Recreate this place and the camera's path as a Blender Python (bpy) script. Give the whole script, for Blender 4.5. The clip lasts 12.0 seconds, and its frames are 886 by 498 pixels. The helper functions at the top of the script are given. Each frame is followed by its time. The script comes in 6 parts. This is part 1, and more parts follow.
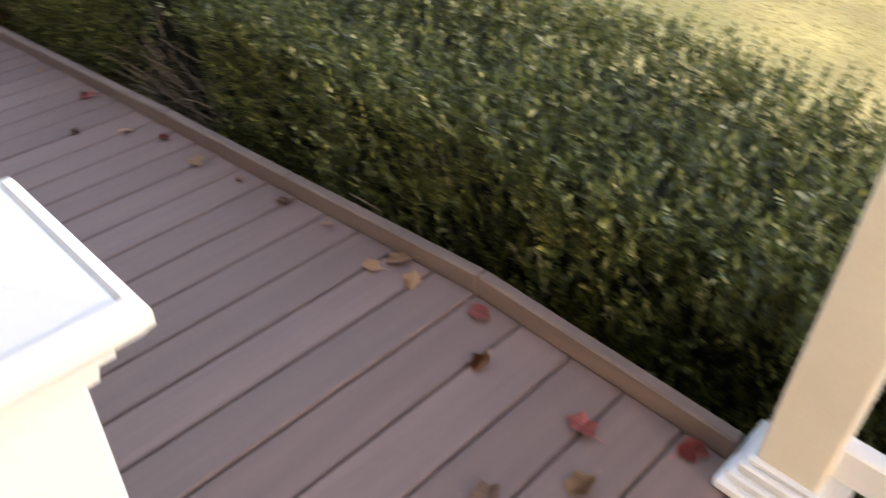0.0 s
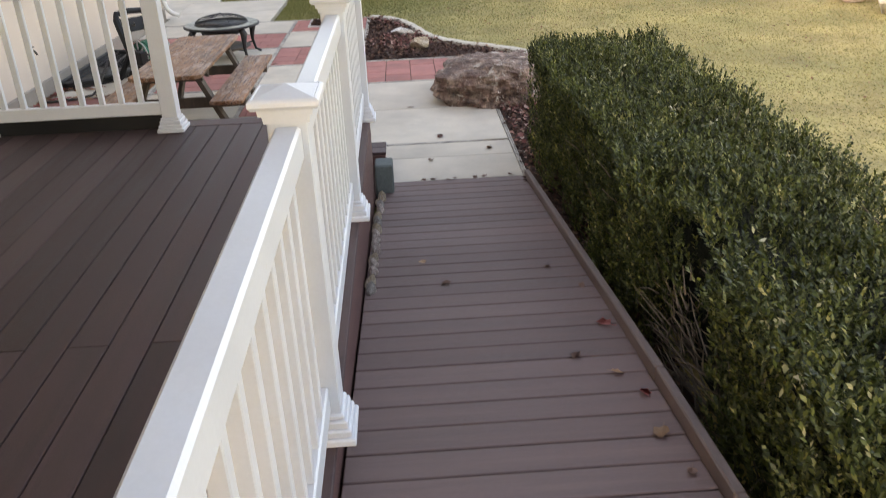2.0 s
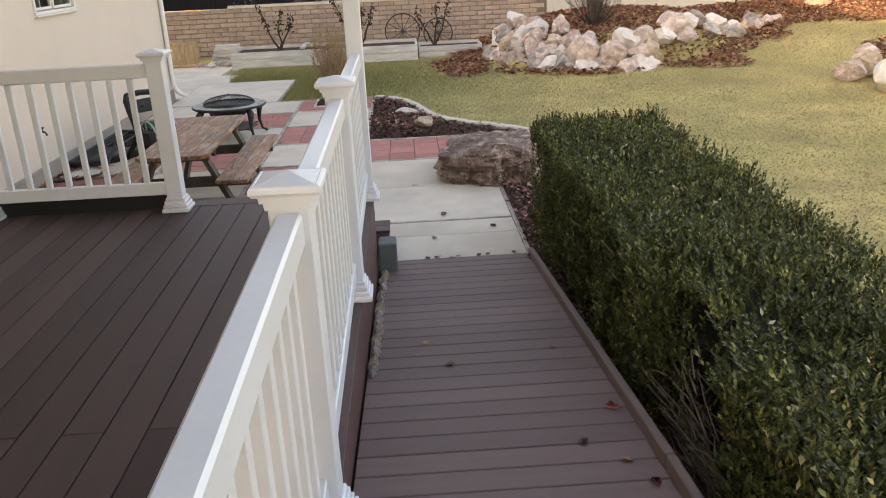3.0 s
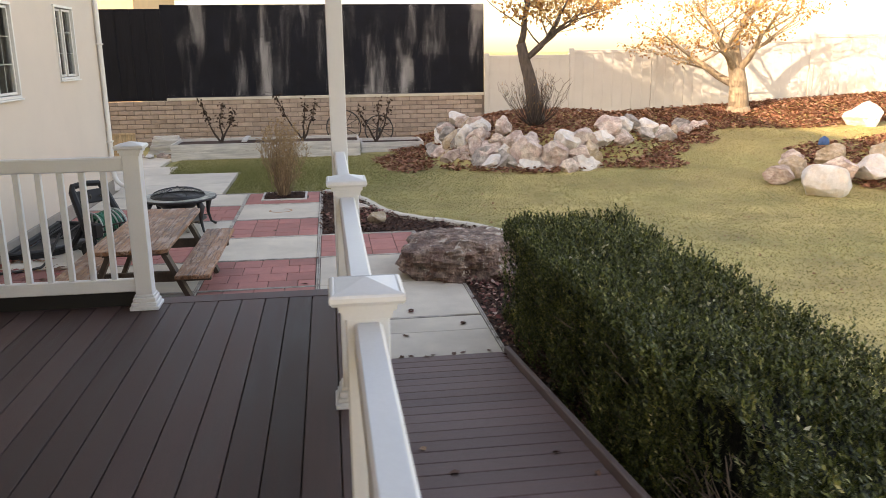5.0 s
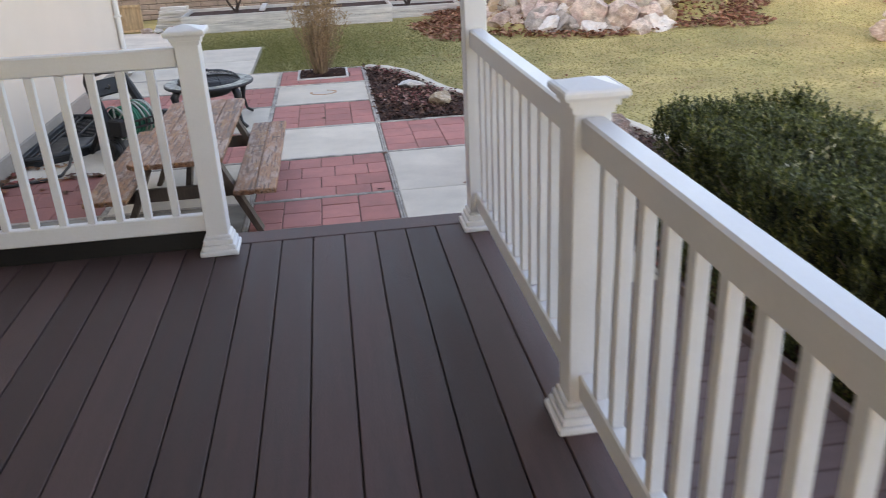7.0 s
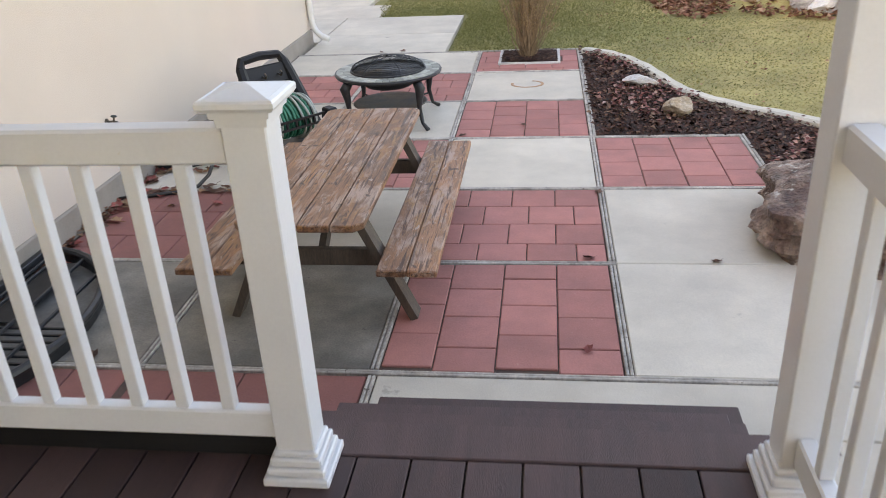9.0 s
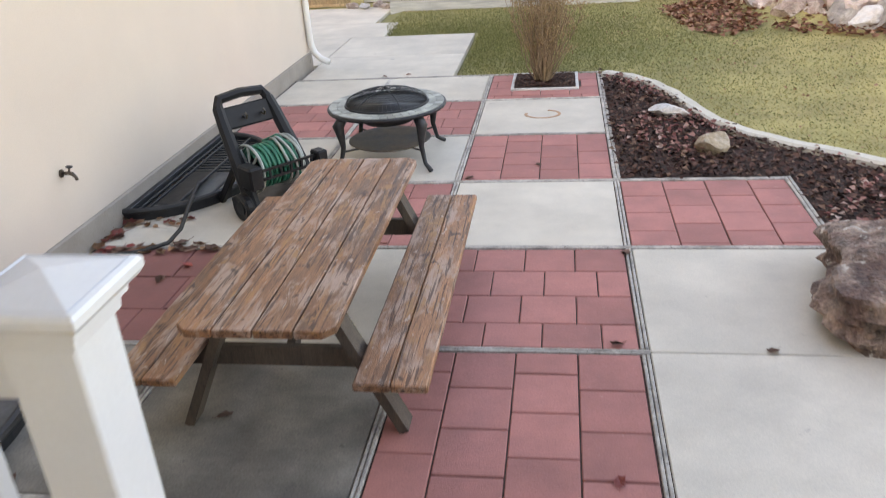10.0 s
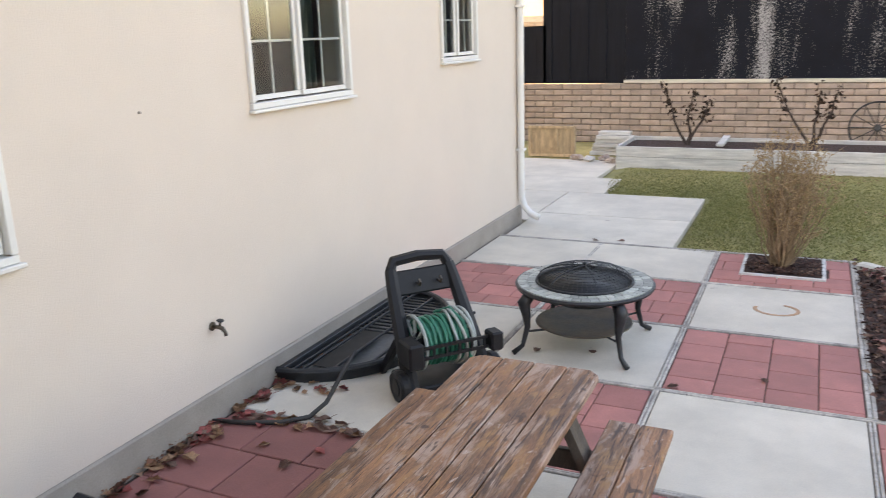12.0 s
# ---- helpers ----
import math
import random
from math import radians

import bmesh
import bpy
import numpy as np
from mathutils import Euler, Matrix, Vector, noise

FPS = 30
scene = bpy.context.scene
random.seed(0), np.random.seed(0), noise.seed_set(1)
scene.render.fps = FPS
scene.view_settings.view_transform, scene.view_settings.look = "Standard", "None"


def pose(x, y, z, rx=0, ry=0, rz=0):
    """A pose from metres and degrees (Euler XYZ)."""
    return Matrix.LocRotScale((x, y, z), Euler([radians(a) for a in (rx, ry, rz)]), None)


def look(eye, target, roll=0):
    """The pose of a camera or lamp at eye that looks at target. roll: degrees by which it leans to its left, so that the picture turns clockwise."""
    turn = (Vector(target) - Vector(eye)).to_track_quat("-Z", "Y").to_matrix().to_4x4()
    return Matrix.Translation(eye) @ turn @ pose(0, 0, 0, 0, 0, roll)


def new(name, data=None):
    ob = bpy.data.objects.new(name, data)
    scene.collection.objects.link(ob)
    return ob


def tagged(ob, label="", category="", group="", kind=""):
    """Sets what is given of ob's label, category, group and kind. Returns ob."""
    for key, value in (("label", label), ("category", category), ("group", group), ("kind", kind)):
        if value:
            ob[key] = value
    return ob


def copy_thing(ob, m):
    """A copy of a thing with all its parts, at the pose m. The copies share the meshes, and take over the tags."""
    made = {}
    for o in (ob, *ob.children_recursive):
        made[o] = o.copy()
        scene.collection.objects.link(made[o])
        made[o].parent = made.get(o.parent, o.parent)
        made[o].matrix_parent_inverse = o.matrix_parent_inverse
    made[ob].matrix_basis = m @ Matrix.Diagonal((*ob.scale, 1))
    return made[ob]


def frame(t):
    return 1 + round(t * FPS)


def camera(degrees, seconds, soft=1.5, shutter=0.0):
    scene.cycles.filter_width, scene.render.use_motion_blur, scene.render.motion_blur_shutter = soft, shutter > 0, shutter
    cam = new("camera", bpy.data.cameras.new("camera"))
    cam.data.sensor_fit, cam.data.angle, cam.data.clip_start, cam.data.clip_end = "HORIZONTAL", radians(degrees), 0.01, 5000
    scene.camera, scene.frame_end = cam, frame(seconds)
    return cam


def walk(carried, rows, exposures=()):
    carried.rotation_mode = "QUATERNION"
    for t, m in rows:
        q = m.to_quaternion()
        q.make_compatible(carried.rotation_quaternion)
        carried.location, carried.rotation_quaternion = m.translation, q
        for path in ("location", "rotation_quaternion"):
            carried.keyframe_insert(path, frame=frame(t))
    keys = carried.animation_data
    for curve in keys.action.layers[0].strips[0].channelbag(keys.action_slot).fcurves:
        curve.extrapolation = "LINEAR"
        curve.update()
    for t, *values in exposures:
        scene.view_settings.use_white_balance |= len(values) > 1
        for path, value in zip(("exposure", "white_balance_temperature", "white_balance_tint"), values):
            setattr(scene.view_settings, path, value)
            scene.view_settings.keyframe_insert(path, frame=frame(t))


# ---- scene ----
cam = camera(57.7, 12.0, soft=0.85, shutter=0.3)
PATH = [
    (0, (-0.032, 0.39, 2.164), (1.104, 1.448, 0.903), 2.0),
    (0.5, (0.119, 0.488, 2.23), (0.771, 1.958, 1.041), -0.4),
    (1, (0.266, 0.472, 2.279), (0.496, 2.104, 1.147), -0.9),
    (1.5, (0.327, 0.487, 2.299), (0.437, 2.191, 1.258), -1.2),
    (2, (0.329, 0.494, 2.37), (0.394, 2.299, 1.509), -2.5),
    (2.5, (0.338, 0.514, 2.377), (0.384, 2.362, 1.613), -3.0),
    (4.5, (0.246, 0.614, 2.423), (0.463, 2.539, 1.925), -0.8),
    (5, (-0.073, 0.679, 2.411), (0.192, 2.604, 1.935), -0.7),
    (5.5, (-0.224, 0.954, 2.349), (0.127, 2.856, 1.843), -0.7),
    (6, (-0.422, 1.315, 2.327), (0.046, 3.164, 1.725), -0.4),
    (6.5, (-0.667, 1.735, 2.31), (-0.275, 3.548, 1.561), -1.1),
    (7, (-0.722, 2.279, 2.328), (-0.498, 4.102, 1.537), -2.8),
    (7.5, (-0.798, 2.838, 2.353), (-0.703, 4.68, 1.58), -2.9),
    (9.5, (-0.676, 5.0, 2.297), (-0.971, 6.767, 1.408), -3.6),
    (10, (-0.704, 5.444, 2.311), (-0.997, 7.228, 1.457), -4.0),
    (10.5, (-0.716, 5.923, 2.34), (-1.064, 7.774, 1.666), -4.3),
    (11, (-0.745, 6.229, 2.376), (-1.224, 8.094, 1.833), -3.9),
    (11.5, (-0.767, 6.441, 2.365), (-1.392, 8.272, 1.857), -2.3),
    (12, (-0.736, 6.495, 2.329), (-1.551, 8.247, 1.812), -1.9),
]
LIGHT = [(0, 3.1, 9500), (0.5, 3.5, 9100), (1.0, 3.15, 9300), (1.5, 2.8, 9700), (2.5, 2.35, 9900), (4.5, 2.22, 9600), (5.5, 2.05, 9100),
         (6.5, 2.15, 8200), (7.5, 2.64, 8500), (9.5, 2.66, 9300), (10.5, 2.77, 9200), (12, 2.62, 8700)]
walk(cam, [(t, look(eye, target, roll)) for t, eye, target, roll in PATH], [(t, e, k, 22) for t, e, k in LIGHT])



# ---- world, sun, exposure ----
SUN_EL, SUN_DIR = 21.5, Vector((0.80, 0.60, 0))     # height in degrees, way the light travels over the ground
world = bpy.data.worlds.new("sky")
world.use_nodes = True
scene.world = world
wn = world.node_tree.nodes
sky = wn.new("ShaderNodeTexSky")
sky.sky_type, sky.sun_disc = "NISHITA", False
sky.sun_elevation = radians(SUN_EL)
sky.sun_rotation = math.atan2(-SUN_DIR.x, -SUN_DIR.y)
sky.air_density, sky.dust_density, sky.ozone_density = 1.0, 1.6, 1.0
world.node_tree.links.new(sky.outputs["Color"], wn["Background"].inputs["Color"])
wn["Background"].inputs["Strength"].default_value = 0.15
sun_data = bpy.data.lights.new("sun", "SUN")
sun_data.energy, sun_data.angle, sun_data.color = 2.6, radians(0.6), (1.0, 0.93, 0.82)
sun = new("sun", sun_data)
sun.matrix_world = look((0, 0, 30), Vector((0, 0, 30)) + SUN_DIR.normalized() * math.cos(radians(SUN_EL)) - Vector((0, 0, math.sin(radians(SUN_EL)))))


# ---- materials ----
def material(name, base, rough=0.6, vary=0.15, scale=6.0, fine=60.0, bump=0.2, metal=0.0, second=None, stretch=(1, 1, 1),
             island=0.0, objrand=0.0, spots=None, spec=0.5, dist=0.004, fine_amount=0.5):
    """A procedural surface: a base colour varied at two scales, with relief, an optional second colour in patches,
    an optional tone of its own for every object or island, and optional spots (colour, scale, threshold)."""
    m = bpy.data.materials.new(name)
    m.use_nodes = True
    nt = m.node_tree
    N, L = nt.nodes, nt.links
    bsdf = N["Principled BSDF"]
    bsdf.inputs["Metallic"].default_value = metal
    bsdf.inputs["Specular IOR Level"].default_value = spec
    geo = N.new("ShaderNodeTexCoord")
    mp = N.new("ShaderNodeMapping")
    mp.inputs["Scale"].default_value = stretch
    L.new(geo.outputs["Object"], mp.inputs["Vector"])
    vec = mp.outputs["Vector"]
    if objrand:
        oi = N.new("ShaderNodeObjectInfo")
        cmb = N.new("ShaderNodeVectorMath")
        cmb.operation = "MULTIPLY_ADD"
        cmb.inputs[1].default_value = (37, 53, 71)
        L.new(oi.outputs["Random"], cmb.inputs[0])
        L.new(vec, cmb.inputs[2])
        vec = cmb.outputs["Vector"]

    def nz(sc, det=4.0, rough_=0.6):
        n = N.new("ShaderNodeTexNoise")
        n.inputs["Scale"].default_value, n.inputs["Detail"].default_value, n.inputs["Roughness"].default_value = sc, det, rough_
        L.new(vec, n.inputs["Vector"])
        return n.outputs["Fac"]

    def mix(fac, a, b, mode="MIX"):
        x = N.new("ShaderNodeMix")
        x.data_type, x.blend_type = "RGBA", mode
        for sock, v in ((x.inputs["Factor"], fac), (x.inputs["A"], a), (x.inputs["B"], b)):
            if hasattr(v, "links"):
                L.new(v, sock)
            else:
                sock.default_value = v if isinstance(v, float) else (*v, 1)
        return x.outputs["Result"]

    def ramp(fac, lo, hi, a=0.0, b=1.0):
        r = N.new("ShaderNodeMapRange")
        r.inputs["From Min"].default_value, r.inputs["From Max"].default_value = lo, hi
        r.inputs["To Min"].default_value, r.inputs["To Max"].default_value = a, b
        L.new(fac, r.inputs["Value"])
        return r.outputs["Result"]

    big, small = nz(scale), nz(fine, 3.0)
    col = tuple(base)
    if second:
        col = mix(ramp(nz(scale * 0.6, 6.0), 0.42, 0.62), base, second)
    lo, hi = tuple(max(0.0, 1 - vary) for _ in range(3)), tuple(1 + vary for _ in range(3))
    col = mix(1.0, col, mix(ramp(big, 0.3, 0.7), lo, hi), "MULTIPLY")
    col = mix(fine_amount, col, mix(1.0, col, mix(ramp(small, 0.3, 0.7), lo, hi), "MULTIPLY"))
    if island or objrand:
        src = oi.outputs["Random"] if objrand else N.new("ShaderNodeNewGeometry").outputs["Random Per Island"]
        amt = objrand or island
        col = mix(1.0, col, mix(src, tuple(1 - amt for _ in range(3)), tuple(1 + amt for _ in range(3))), "MULTIPLY")
    if spots:
        col = mix(ramp(nz(spots[1], 5.0, 0.7), spots[2], spots[2] + 0.05), col, spots[0])
    if hasattr(col, "links"):
        L.new(col, bsdf.inputs["Base Color"])
    else:
        bsdf.inputs["Base Color"].default_value = (*col, 1)
    L.new(ramp(big, 0.3, 0.7, max(0.02, rough - 0.08), min(1, rough + 0.08)), bsdf.inputs["Roughness"])
    if bump:
        bp = N.new("ShaderNodeBump")
        bp.inputs["Strength"].default_value, bp.inputs["Distance"].default_value = bump, dist
        L.new(small, bp.inputs["Height"])
        L.new(bp.outputs["Normal"], bsdf.inputs["Normal"])
    return m


def leaf_material(name, cols, rough=0.45, trans=0.25, spec=0.3):
    """Leaves: a colour of its own for every leaf, from the given row of colours."""
    m = bpy.data.materials.new(name)
    m.use_nodes = True
    N, L = m.node_tree.nodes, m.node_tree.links
    bsdf = N["Principled BSDF"]
    g = N.new("ShaderNodeNewGeometry")
    cr = N.new("ShaderNodeValToRGB")
    el = cr.color_ramp.elements
    while len(el) < len(cols):
        el.new(0.5)
    for i, (p, c) in enumerate(cols):
        el[i].position, el[i].color = p, (*c, 1)
    L.new(g.outputs["Random Per Island"], cr.inputs["Fac"])
    L.new(cr.outputs["Color"], bsdf.inputs["Base Color"])
    bsdf.inputs["Roughness"].default_value = rough
    bsdf.inputs["Specular IOR Level"].default_value = spec
    tr = N.new("ShaderNodeBsdfTranslucent")
    L.new(cr.outputs["Color"], tr.inputs["Color"])
    ms = N.new("ShaderNodeMixShader")
    ms.inputs["Fac"].default_value = trans
    L.new(bsdf.outputs["BSDF"], ms.inputs[1])
    L.new(tr.outputs["BSDF"], ms.inputs[2])
    L.new(ms.outputs["Shader"], N["Material Output"].inputs["Surface"])
    return m


def peeling_material():
    """Black paint, with pale flakes thick in some upright streaks and thin elsewhere."""
    m = material("black_peeling_board", (0.008, 0.009, 0.0135), 0.7, 0.3, 1.5, 40, 0.5, spec=0.15)
    N, L = m.node_tree.nodes, m.node_tree.links
    bsdf = N["Principled BSDF"]
    old = bsdf.inputs["Base Color"].links[0].from_socket
    tc = N.new("ShaderNodeTexCoord")
    out = []
    for sc, stretch, det in ((1.3, (1.2, 1.0, 0.25), 3.0), (46.0, (1, 1, 0.6), 8.0)):
        mp, n = N.new("ShaderNodeMapping"), N.new("ShaderNodeTexNoise")
        mp.inputs["Scale"].default_value = stretch
        n.inputs["Scale"].default_value, n.inputs["Detail"].default_value, n.inputs["Roughness"].default_value = sc, det, 0.65
        L.new(tc.outputs["Object"], mp.inputs["Vector"])
        L.new(mp.outputs["Vector"], n.inputs["Vector"])
        out.append(n.outputs["Fac"])
    add = N.new("ShaderNodeMath")
    add.operation = "MULTIPLY_ADD"
    L.new(out[0], add.inputs[0])
    add.inputs[1].default_value = 0.95
    L.new(out[1], add.inputs[2])
    r = N.new("ShaderNodeMapRange")
    r.inputs["From Min"].default_value, r.inputs["From Max"].default_value = 1.075, 1.13
    L.new(add.outputs["Value"], r.inputs["Value"])
    mx = N.new("ShaderNodeMix")
    mx.data_type = "RGBA"
    L.new(r.outputs["Result"], mx.inputs["Factor"])
    L.new(old, mx.inputs["A"])
    mx.inputs["B"].default_value = (0.30, 0.30, 0.30, 1)
    L.new(mx.outputs["Result"], bsdf.inputs["Base Color"])
    return m


def glass_material():
    m = bpy.data.materials.new("window_glass")
    m.use_nodes = True
    b = m.node_tree.nodes["Principled BSDF"]
    b.inputs["Base Color"].default_value = (0.85, 0.9, 0.88, 1)
    b.inputs["Roughness"].default_value = 0.02
    b.inputs["Transmission Weight"].default_value = 1.0
    b.inputs["IOR"].default_value = 1.45
    return m


def worn_wood_material():
    """Old stained boards: orange-brown stain left in patches, rubbed to grey-pink elsewhere, dark grain lines and knots along y."""
    m = material("worn_picnic_wood", (0.26, 0.118, 0.056), 0.55, 0.45, 3.0, 26, 0.5, stretch=(7, 1.2, 7), objrand=0.22)
    N, L = m.node_tree.nodes, m.node_tree.links
    bsdf = N["Principled BSDF"]
    col = bsdf.inputs["Base Color"].links[0].from_socket
    tc, oi, sh = N.new("ShaderNodeTexCoord"), N.new("ShaderNodeObjectInfo"), N.new("ShaderNodeVectorMath")
    sh.operation = "MULTIPLY_ADD"
    sh.inputs[1].default_value = (11, 17, 5)
    L.new(oi.outputs["Random"], sh.inputs[0])
    L.new(tc.outputs["Object"], sh.inputs[2])

    def layer(below, colour, stretch, scale, lo, hi, detail=5.0, amount=1.0):
        mp, n, r, mx = N.new("ShaderNodeMapping"), N.new("ShaderNodeTexNoise"), N.new("ShaderNodeMapRange"), N.new("ShaderNodeMix")
        mp.inputs["Scale"].default_value = stretch
        n.inputs["Scale"].default_value, n.inputs["Detail"].default_value, n.inputs["Roughness"].default_value, n.inputs["Distortion"].default_value = scale, detail, 0.65, 0.6
        L.new(sh.outputs["Vector"], mp.inputs["Vector"])
        L.new(mp.outputs["Vector"], n.inputs["Vector"])
        L.new(n.outputs["Fac"], r.inputs["Value"])
        r.inputs["From Min"].default_value, r.inputs["From Max"].default_value, r.inputs["To Max"].default_value = lo, hi, amount
        mx.data_type = "RGBA"
        L.new(r.outputs["Result"], mx.inputs["Factor"])
        L.new(below, mx.inputs["A"])
        mx.inputs["B"].default_value = (*colour, 1)
        return mx.outputs["Result"], n.outputs["Fac"]
    col, _ = layer(col, (0.42, 0.28, 0.21), (3.5, 0.9, 3.5), 3.2, 0.48, 0.60, amount=0.85)
    col, _ = layer(col, (0.36, 0.175, 0.065), (5, 1.6, 5), 2.6, 0.55, 0.66, amount=0.85)
    col, _ = layer(col, (0.50, 0.38, 0.31), (6, 2.0, 6), 4.0, 0.62, 0.68, amount=0.8)
    col, grain = layer(col, (0.055, 0.026, 0.016), (26, 1.3, 26), 2.4, 0.54, 0.62, 3.0, 0.8)
    col, _ = layer(col, (0.05, 0.024, 0.014), (9, 4, 9), 1.7, 0.64, 0.70, 2.0, 0.8)
    L.new(col, bsdf.inputs["Base Color"])
    bump = N.new("ShaderNodeBump")
    bump.inputs["Strength"].default_value, bump.inputs["Distance"].default_value = 0.6, 0.004
    bump.invert = True
    L.new(grain, bump.inputs["Height"])
    L.new(bsdf.inputs["Normal"].links[0].from_socket, bump.inputs["Normal"])
    L.new(bump.outputs["Normal"], bsdf.inputs["Normal"])
    return m


M_VINYL = material("white_vinyl", (0.66, 0.675, 0.695), 0.38, 0.04, 3, 90, 0.05, spots=((0.62, 0.6, 0.55), 9, 0.72))
M_CREAM = material("cream_trim", (0.66, 0.6, 0.5), 0.5, 0.05, 4, 120, 0.08)
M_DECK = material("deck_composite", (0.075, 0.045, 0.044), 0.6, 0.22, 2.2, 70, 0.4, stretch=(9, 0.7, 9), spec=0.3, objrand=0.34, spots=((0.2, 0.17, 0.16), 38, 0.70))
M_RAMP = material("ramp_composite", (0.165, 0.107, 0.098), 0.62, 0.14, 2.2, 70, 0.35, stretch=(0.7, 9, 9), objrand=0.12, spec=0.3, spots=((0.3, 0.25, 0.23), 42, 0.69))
M_CURB = material("curb_composite", (0.15, 0.10, 0.085), 0.6, 0.18, 3, 80, 0.3, stretch=(9, 0.8, 9), spots=((0.26, 0.2, 0.17), 30, 0.7))
M_FASCIA = material("deck_fascia", (0.16, 0.075, 0.065), 0.6, 0.2, 3, 80, 0.3, stretch=(5, 0.8, 9))
M_STUCCO = material("stucco", (0.655, 0.555, 0.468), 0.9, 0.035, 1.2, 130, 0.45, dist=0.006, fine_amount=0.7)
M_FOUND = material("foundation_concrete", (0.32, 0.28, 0.24), 0.9, 0.14, 3, 90, 0.5, spots=((0.2, 0.17, 0.14), 5, 0.66))
M_CONC = material("concrete", (0.57, 0.515, 0.43), 0.88, 0.15, 1.6, 140, 0.3, objrand=0.06, spots=((0.38, 0.34, 0.29), 3.1, 0.67))
# mottled stains, plus shade from deck and table put into the base colour
M_CONC_D = material("shaded_stained_concrete", (0.24, 0.215, 0.18), 0.85, 0.35, 2.4, 90, 0.35, second=(0.145, 0.13, 0.11), spots=((0.10, 0.09, 0.08), 7.0, 0.66))
M_PAVER = material("red_paver", (0.42, 0.17, 0.145), 0.85, 0.16, 3.5, 110, 0.5, objrand=0.14, spots=((0.48, 0.27, 0.23), 12, 0.68))
M_PAVERM = material("maroon_paver", (0.27, 0.105, 0.09), 0.85, 0.14, 3.5, 110, 0.5, objrand=0.13, spots=((0.36, 0.2, 0.17), 12, 0.68))
M_PLANK = material("weathered_divider", (0.42, 0.385, 0.34), 0.9, 0.4, 3, 26, 0.8, stretch=(2, 2, 1), objrand=0.15, spots=((0.12, 0.10, 0.085), 14, 0.62))
M_SOIL = material("joint_sand", (0.10, 0.065, 0.052), 0.95, 0.25, 6, 90, 0.6)
M_BLOCK = material("slump_block", (0.365, 0.285, 0.235), 0.9, 0.2, 4, 60, 0.6, objrand=0.13, spots=((0.5, 0.42, 0.33), 6, 0.68))
M_MORTAR = material("mortar", (0.20, 0.16, 0.135), 0.95, 0.15, 6, 80, 0.5)
M_BLACK = peeling_material()
M_BLACKB = material("black_board", (0.009, 0.010, 0.014), 0.7, 0.3, 2, 50, 0.4, stretch=(6, 6, 0.6), spec=0.15)
M_FENCE = material("vinyl_fence", (0.54, 0.52, 0.48), 0.5, 0.04, 2, 80, 0.05)
M_GRAYWOOD = material("gray_weathered_wood", (0.52, 0.51, 0.485), 0.9, 0.22, 3, 60, 0.6, stretch=(0.8, 6, 8), second=(0.6, 0.58, 0.54))
M_PLY = material("plywood", (0.52, 0.37, 0.22), 0.8, 0.3, 4, 40, 0.4, stretch=(5, 5, 1), objrand=0.2, spots=((0.30, 0.19, 0.11), 5, 0.62))
M_GRASS_G = material("lawn_ground", (0.43, 0.345, 0.14), 0.95, 0.32, 0.8, 34, 0.8, second=(0.31, 0.275, 0.105), dist=0.03)
# the lawn is watered, and greener, round the end of the garden walk
lt = M_GRASS_G.node_tree
shader = next(n for n in lt.nodes if n.type == "BSDF_PRINCIPLED")
dry = shader.inputs["Base Color"].links[0].from_socket
geo, far, span, blend = (lt.nodes.new(k) for k in ("ShaderNodeNewGeometry", "ShaderNodeVectorMath", "ShaderNodeMapRange", "ShaderNodeMix"))
far.operation, blend.data_type = "DISTANCE", "RGBA"
far.inputs[1].default_value = (-2.0, 17.0, 0.0)
span.inputs["From Min"].default_value, span.inputs["From Max"].default_value = 0.5, 6.5
span.inputs["To Min"].default_value, span.inputs["To Max"].default_value = 0.65, 0.0
blend.inputs[7].default_value = (0.13, 0.135, 0.05, 1)
lt.links.new(geo.outputs["Position"], far.inputs[0])
lt.links.new(far.outputs["Value"], span.inputs["Value"])
lt.links.new(span.outputs["Result"], blend.inputs[0])
lt.links.new(dry, blend.inputs[6])
lt.links.new(blend.outputs[2], shader.inputs["Base Color"])
M_MULCH = material("mulch_ground", (0.06, 0.034, 0.026), 0.95, 0.4, 8, 70, 1.0, dist=0.02)
M_ROCK_P = material("rock_pink", (0.44, 0.33, 0.285), 0.85, 0.3, 3, 18, 0.9, second=(0.62, 0.53, 0.46), objrand=0.18, dist=0.02)
M_ROCK_G = material("rock_gray", (0.29, 0.26, 0.235), 0.85, 0.28, 3, 30, 0.8, second=(0.44, 0.39, 0.34), objrand=0.18, dist=0.02)
M_ROCK_W = material("rock_white", (0.66, 0.64, 0.61), 0.8, 0.16, 3, 30, 0.7, second=(0.6, 0.53, 0.46), dist=0.02)
M_ROCK_Y = material("rock_ochre", (0.44, 0.33, 0.215), 0.85, 0.25, 4, 30, 0.8, second=(0.52, 0.43, 0.33), dist=0.02)
M_BOULDER = material("boulder_quartzite", (0.16, 0.088, 0.066), 0.7, 0.6, 7, 30, 1.0, second=(0.37, 0.26, 0.20), dist=0.05, stretch=(1.6, 1.6, 0.8), spots=((0.60, 0.54, 0.46), 5.0, 0.59))
M_KERB = material("kerb_concrete", (0.55, 0.51, 0.43), 0.9, 0.12, 4, 80, 0.4)
M_TABLE = worn_wood_material()
M_TABLE_L = material("dark_table_leg", (0.10, 0.075, 0.055), 0.8, 0.35, 3, 40, 0.4, stretch=(6, 6, 1), objrand=0.15)
